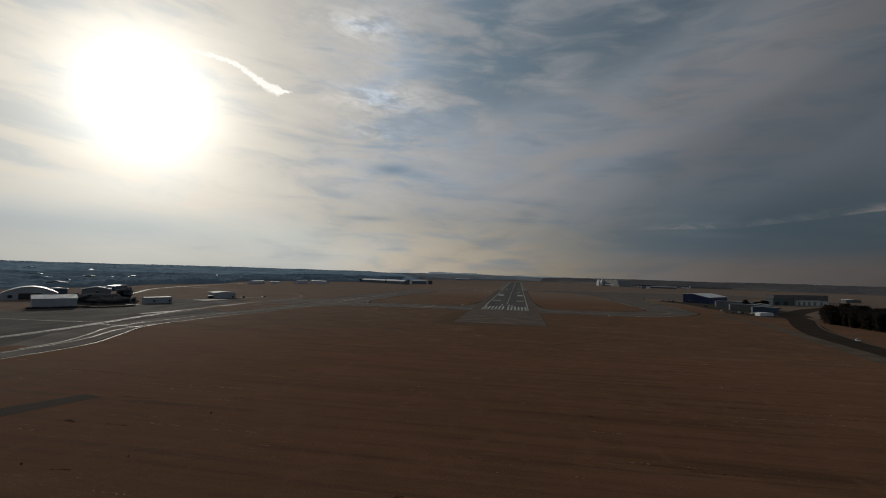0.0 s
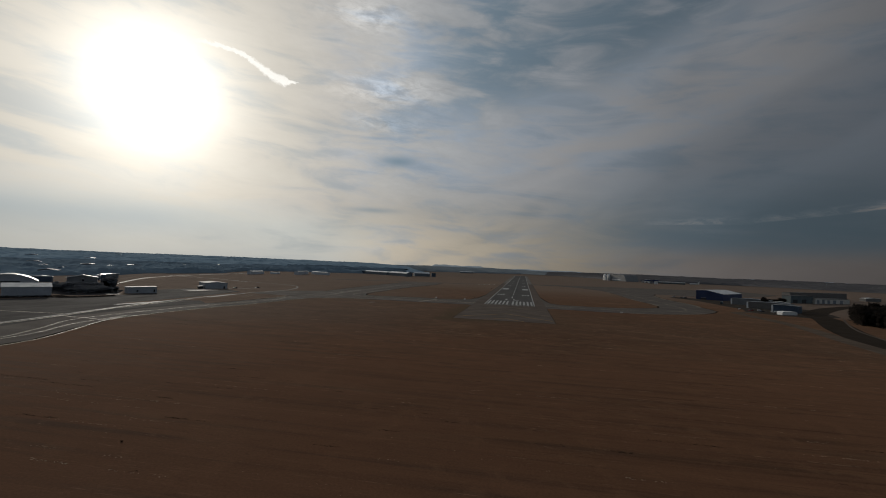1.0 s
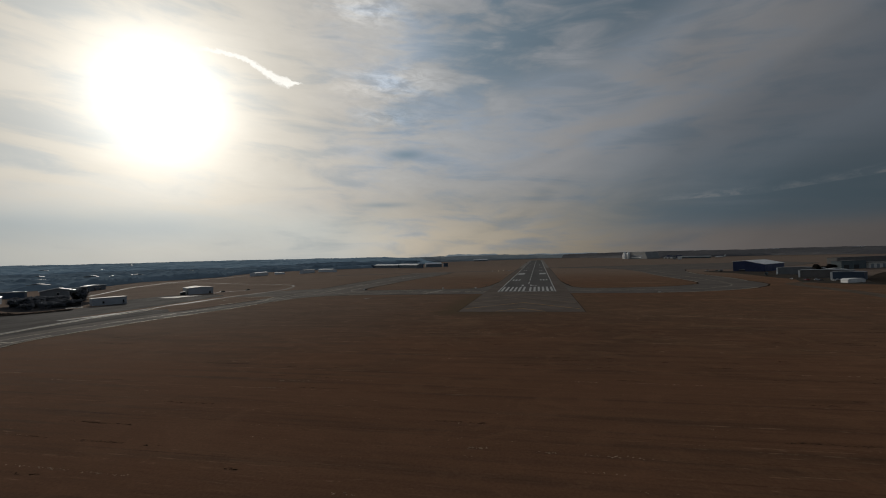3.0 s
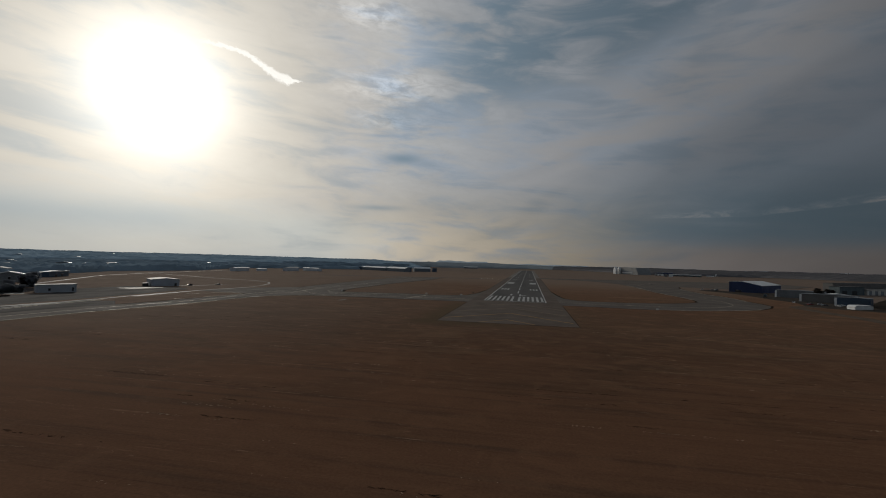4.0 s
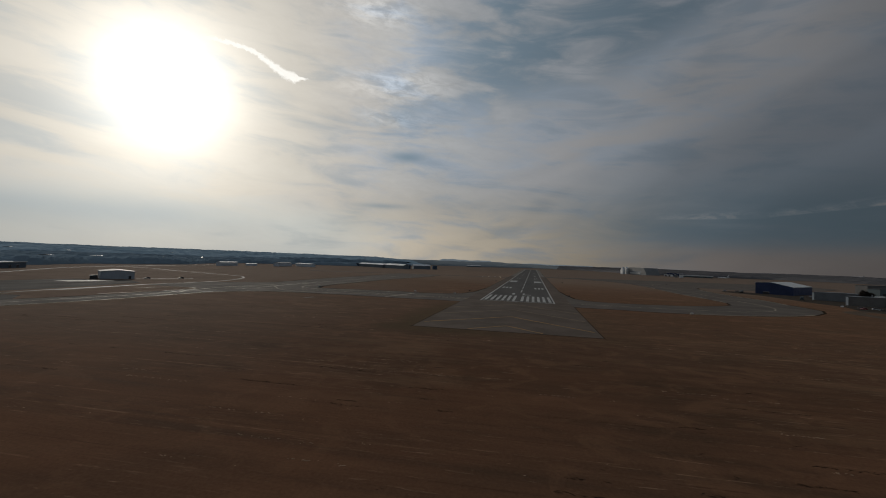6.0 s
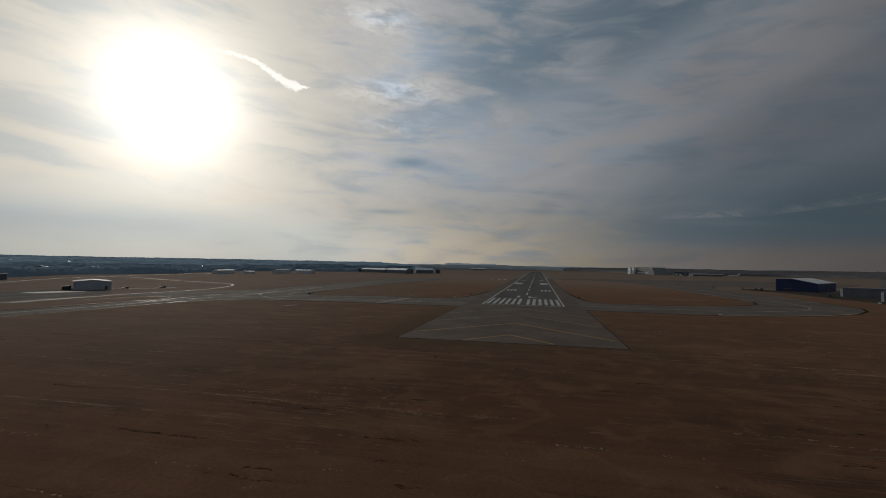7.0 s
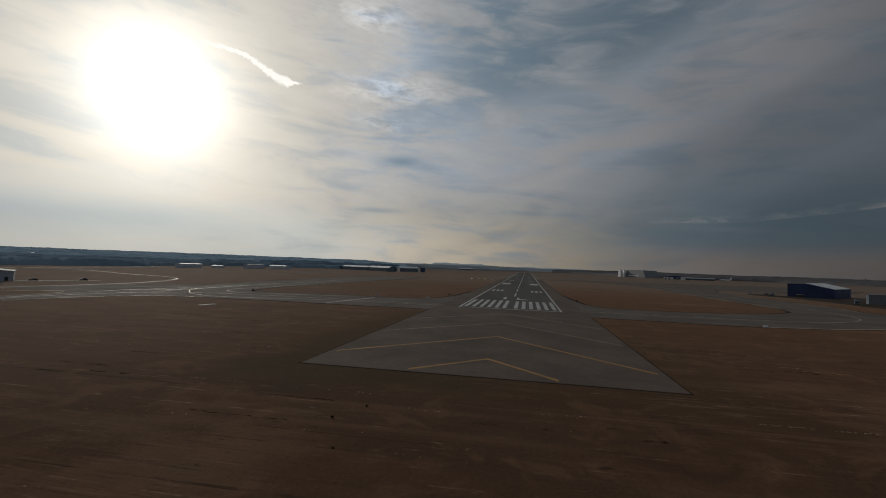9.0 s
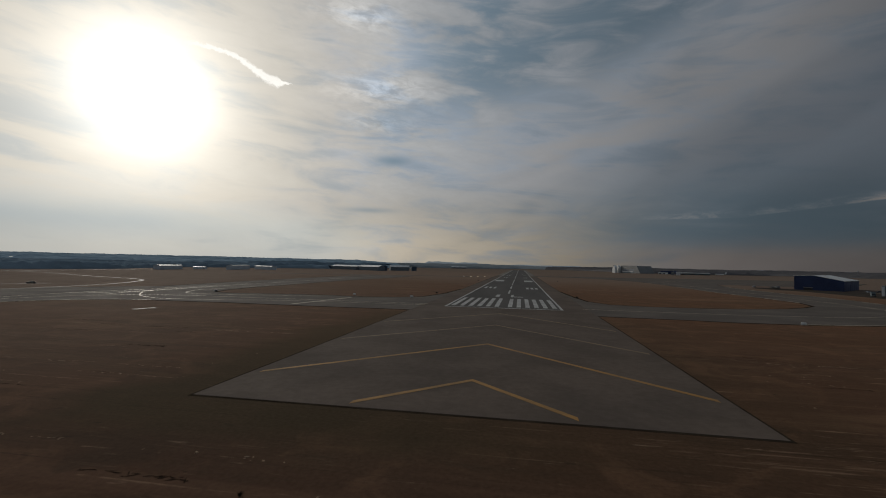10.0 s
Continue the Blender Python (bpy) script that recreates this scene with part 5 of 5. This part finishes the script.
for x, y, k in places:
    m = pose(x, y, 0, 0, 0, plant.uniform(0, 360))
    if k in placed:
        o = copy_thing(models[k], m)
    else:
        o = models[k]
        o.matrix_world = m
        placed.add(k)
    low = 0.48 if x < -354 else 0.34
    s = plant.uniform(0.85, 1.15) * ((low if -140 < y < -62 else 0.82) if x < 0 else 0.95 if 150 < y < 200 else 0.5 if y > 200 else 1.1)
    wide = 1.35 if s < 0.6 else 1.0
    o.scale = (s * wide, s * wide, s)


def hedge(points, height):
    """A low ragged hedge of dark twig clumps along a line."""
    rnd = random.Random(31)
    line = [Vector((x, y, 0)) for x, y in smooth_line(points, 8)]
    verts, faces = [], []
    for p in line:
        for q in range(26):
            c = p + Vector((rnd.gauss(0, 0.9), rnd.gauss(0, 0.9), rnd.uniform(0.1, height)))
            d = Vector((rnd.gauss(0, 1), rnd.gauss(0, 1), rnd.gauss(0, 1))).normalized()
            e = d.orthogonal().normalized()
            i = len(verts)
            verts += [tuple(c - e * 0.25), tuple(c + d * 0.7), tuple(c + e * 0.25), tuple(c - d * 0.4)]
            faces.append((i, i + 1, i + 2, i + 3))
    me = bpy.data.meshes.new("hedge")
    me.from_pydata(verts, [], faces)
    me.materials.append(EVERGREEN)
    tagged(new("hedge", me), "low dark ragged hedge along the foot of the hangar", "hedge", kind="stuff")


hedge([(-333, -170), (-327, -161), (-320, -151), (-315, -141)], 1.3)
hedge([(-312, -146), (-305, -140), (-300, -130), (-297, -118)], 0.8)


def woods(name, label, count, where, size, clumps=12, foliage=FAR_WOOD):
    """Far woods: each tree a ragged crown of many twig clumps on a thin stem, joined in one mesh."""
    rnd = np.random.RandomState(sum(map(ord, label)))
    spots = [where(rnd) for k in range(count)]
    foot = np.array([(x, y, rise(x, y)) for x, y in spots])
    stand = np.array([1 + 0.45 * noise.noise(Vector((x / 42, y / 42, 4.4))) + 0.5 * noise.noise(Vector((x / 130, y / 130, 7.1))) for x, y in spots])
    h = size * rnd.uniform(0.5, 1.1, count) * stand
    w = h * rnd.uniform(0.3, 0.55, count)
    q = clumps * count
    owner = np.repeat(np.arange(count), clumps)
    out = rnd.normal(size=(q, 3))
    out /= np.linalg.norm(out, axis=1)[:, None]
    out *= (rnd.uniform(0.25, 1.0, q) ** 0.5)[:, None]
    centre = foot[owner] + np.stack([out[:, 0] * w[owner], out[:, 1] * w[owner], h[owner] * (0.52 + 0.42 * out[:, 2])], axis=1)
    d = rnd.normal(size=(q, 3))
    d /= np.linalg.norm(d, axis=1)[:, None]
    e = np.cross(d, rnd.normal(size=(q, 3)))
    e /= np.linalg.norm(e, axis=1)[:, None]
    s = (h[owner] * rnd.uniform(0.11, 0.22, q))[:, None]
    leaf = np.stack([centre + d * s * 1.1, centre + e * s * 0.8, centre - d * s * 0.9, centre - e * s * 0.7], axis=1)
    outward = np.cross(leaf[:, 1] - leaf[:, 0], leaf[:, 2] - leaf[:, 0])
    away = np.einsum("ij,ij->i", outward, centre - np.array([0.0, -200.0, 0.0])) > 0
    leaf[away] = leaf[away][:, ::-1]
    wide = np.array([0.25, 0.0, 0.0])
    stem = np.stack([foot - wide, foot + wide, foot + wide * 0.4 + np.array([0, 0, 1.0]) * (h * 0.6)[:, None],
                     foot - wide * 0.4 + np.array([0, 0, 1.0]) * (h * 0.6)[:, None]], axis=1)
    verts = np.concatenate([leaf.reshape(-1, 3), stem.reshape(-1, 3)])
    me = bpy.data.meshes.new(name)
    me.from_pydata(verts, [], np.arange(len(verts)).reshape(-1, 4))
    me.materials.append(foliage)
    # crowns shade as rounded masses
    crown = np.repeat(out * np.array([0.8, 0.8, 0.5]) + np.array([0, 0, 0.55]), 4, axis=0)
    facing = np.concatenate([crown, np.tile([0.0, 0.0, 1.0], (4 * count, 1))])
    facing /= np.maximum(np.linalg.norm(facing, axis=1), 1e-6)[:, None]
    me.normals_split_custom_set_from_vertices(facing)
    tagged(new(name, me), label, "woods", kind="stuff")


def polar(a0, a1, near, far, lean=1.0):
    def pick(rnd):
        while True:
            a = radians(rnd.uniform(a0, a1))
            f = rnd.uniform() ** lean
            n = near(math.degrees(a)) if callable(near) else near
            r = n + (far - n) * f
            x, y = r * math.sin(a), r * math.cos(a)
            gap = noise.noise(Vector((x / 120, y / 120, 1.7)))
            if gap > -0.28 or r > 2300:
                return x, y
    return pick


def edge_of_woods(a):
    """Where the woods begin, in metres from the runway's threshold, by bearing."""
    return float(np.interp(a, (-100, -74, -67, -61, -54.7, -45.8, -23.8, -18, -13, -6, 0, 6, 15, 21, 29, 37, 75),
                           (590, 612, 690, 700, 740, 976, 1057, 1500, 2150, 2400, 2600, 2400, 1700, 1720, 1880, 1760, 1700)))


def canopy(name, label, a0, a1, near, far, height, step, foliage):
    """The closed roof of a winter wood: rounded crowns side by side, open round the clearings with houses."""
    clear = np.array([(x * 0.975, y * 0.975 - 8, wide) for x, y, wide in HOUSE_SPOTS])
    columns = int(radians(a1 - a0) * (far + 900) / 2 / step)
    rows = int((far - (1200 if far > 2000 else 600)) / step)
    verts = []
    for k in range(columns + 1):
        a = a0 + (a1 - a0) * k / columns
        start = near(a) if callable(near) else near
        sa, ca = math.sin(radians(a)), math.cos(radians(a))
        for i in range(rows + 1):
            r = start + (far - start) * (i / rows) ** 1.25
            x, y = r * sa, r * ca
            crown = abs(noise.noise(Vector((x / (2.3 * step), y / (2.3 * step), 2.2))))
            stand = 1 + 0.5 * noise.noise(Vector((x / 110, y / 110, 7.1))) + 0.35 * noise.noise(Vector((x / 38, y / 38, 4.4)))
            h = height * stand * (0.98 - 0.75 * crown)
            gap = np.min(np.hypot(clear[:, 0] - x, clear[:, 1] - y) - 0.8 * clear[:, 2]) / 40
            h *= min(max(gap, 0.0), 1.0) * min(i / 4, 1.0) * min(k / 5, (columns - k) / 5, 1.0)
            verts.append((x, y, rise(x, y) - 0.6 + h))
    faces = [(k * (rows + 1) + i, k * (rows + 1) + i + 1, (k + 1) * (rows + 1) + i + 1, (k + 1) * (rows + 1) + i) for k in range(columns) for i in range(rows)]
    me = bpy.data.meshes.new(name)
    me.from_pydata(verts, [], faces)
    me.materials.append(foliage)
    tagged(new(name, me), label, "woods", kind="stuff")


canopy("woods_canopy", "crowns of winter woods at the foot of the rise, tinted blue-grey for haze", -100, -17, edge_of_woods, 1480, 9.0, 8.0, NEAR_WOOD)
canopy("woods_canopy", "crowns of winter woods on the long rise, haze painted in blue-grey", -100, -15, 1450, 3150, 10.0, 11.0, FAR_WOOD)
canopy("woods_canopy", "crowns of winter woods beyond the runway, haze painted in pale blue-grey", -19, 5, edge_of_woods, 4500, 9.0, 16.0, HAZY_WOOD)
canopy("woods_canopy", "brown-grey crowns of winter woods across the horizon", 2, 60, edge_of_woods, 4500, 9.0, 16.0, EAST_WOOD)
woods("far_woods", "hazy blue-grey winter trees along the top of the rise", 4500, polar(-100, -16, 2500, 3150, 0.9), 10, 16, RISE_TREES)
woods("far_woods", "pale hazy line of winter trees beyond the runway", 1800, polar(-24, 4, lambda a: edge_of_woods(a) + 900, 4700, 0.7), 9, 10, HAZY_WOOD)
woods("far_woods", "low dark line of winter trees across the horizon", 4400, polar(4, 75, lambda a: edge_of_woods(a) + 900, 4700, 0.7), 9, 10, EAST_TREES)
canopy("woods_canopy", "tall rounded crowns of winter trees behind the long hangars", -38, -17, lambda a: edge_of_woods(a) + 60, 1500, 14.5, 6.0, NEAR_WOOD)
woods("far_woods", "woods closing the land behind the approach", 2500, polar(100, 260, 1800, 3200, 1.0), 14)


def ridge(a0, a1, near, far, height, seed):
    """A long low wooded ridge on the skyline, rounded in section."""
    bm = bmesh.new()
    rows = []
    for k in range(81):
        u = k / 80
        a = radians(a0 + (a1 - a0) * u)
        h = height * min(1.0, 6 * u, 9 * (1 - u)) * (0.86 + 0.22 * noise.noise(Vector((u * 7, seed, 0.5)))) + noise.noise(Vector((u * 60, seed, 1.5))) * 1.2
        rows.append([bm.verts.new(((near + (far - near) * v) * math.sin(a), (near + (far - near) * v) * math.cos(a), -2 + (h + 2) * math.sin(math.pi * (0.06 + 0.88 * v)) ** 0.7))
                     for v in (0, 0.15, 0.35, 0.55, 0.8, 1)])
    for p, q in zip(rows, rows[1:]):
        for j in range(5):
            bm.faces.new((p[j], q[j], q[j + 1], p[j + 1]))
    return tagged(part("backdrop", bm, RIDGE, smooth=True), "wooded ridge on the far skyline with painted haze and a faint glow", "hill", kind="structure")


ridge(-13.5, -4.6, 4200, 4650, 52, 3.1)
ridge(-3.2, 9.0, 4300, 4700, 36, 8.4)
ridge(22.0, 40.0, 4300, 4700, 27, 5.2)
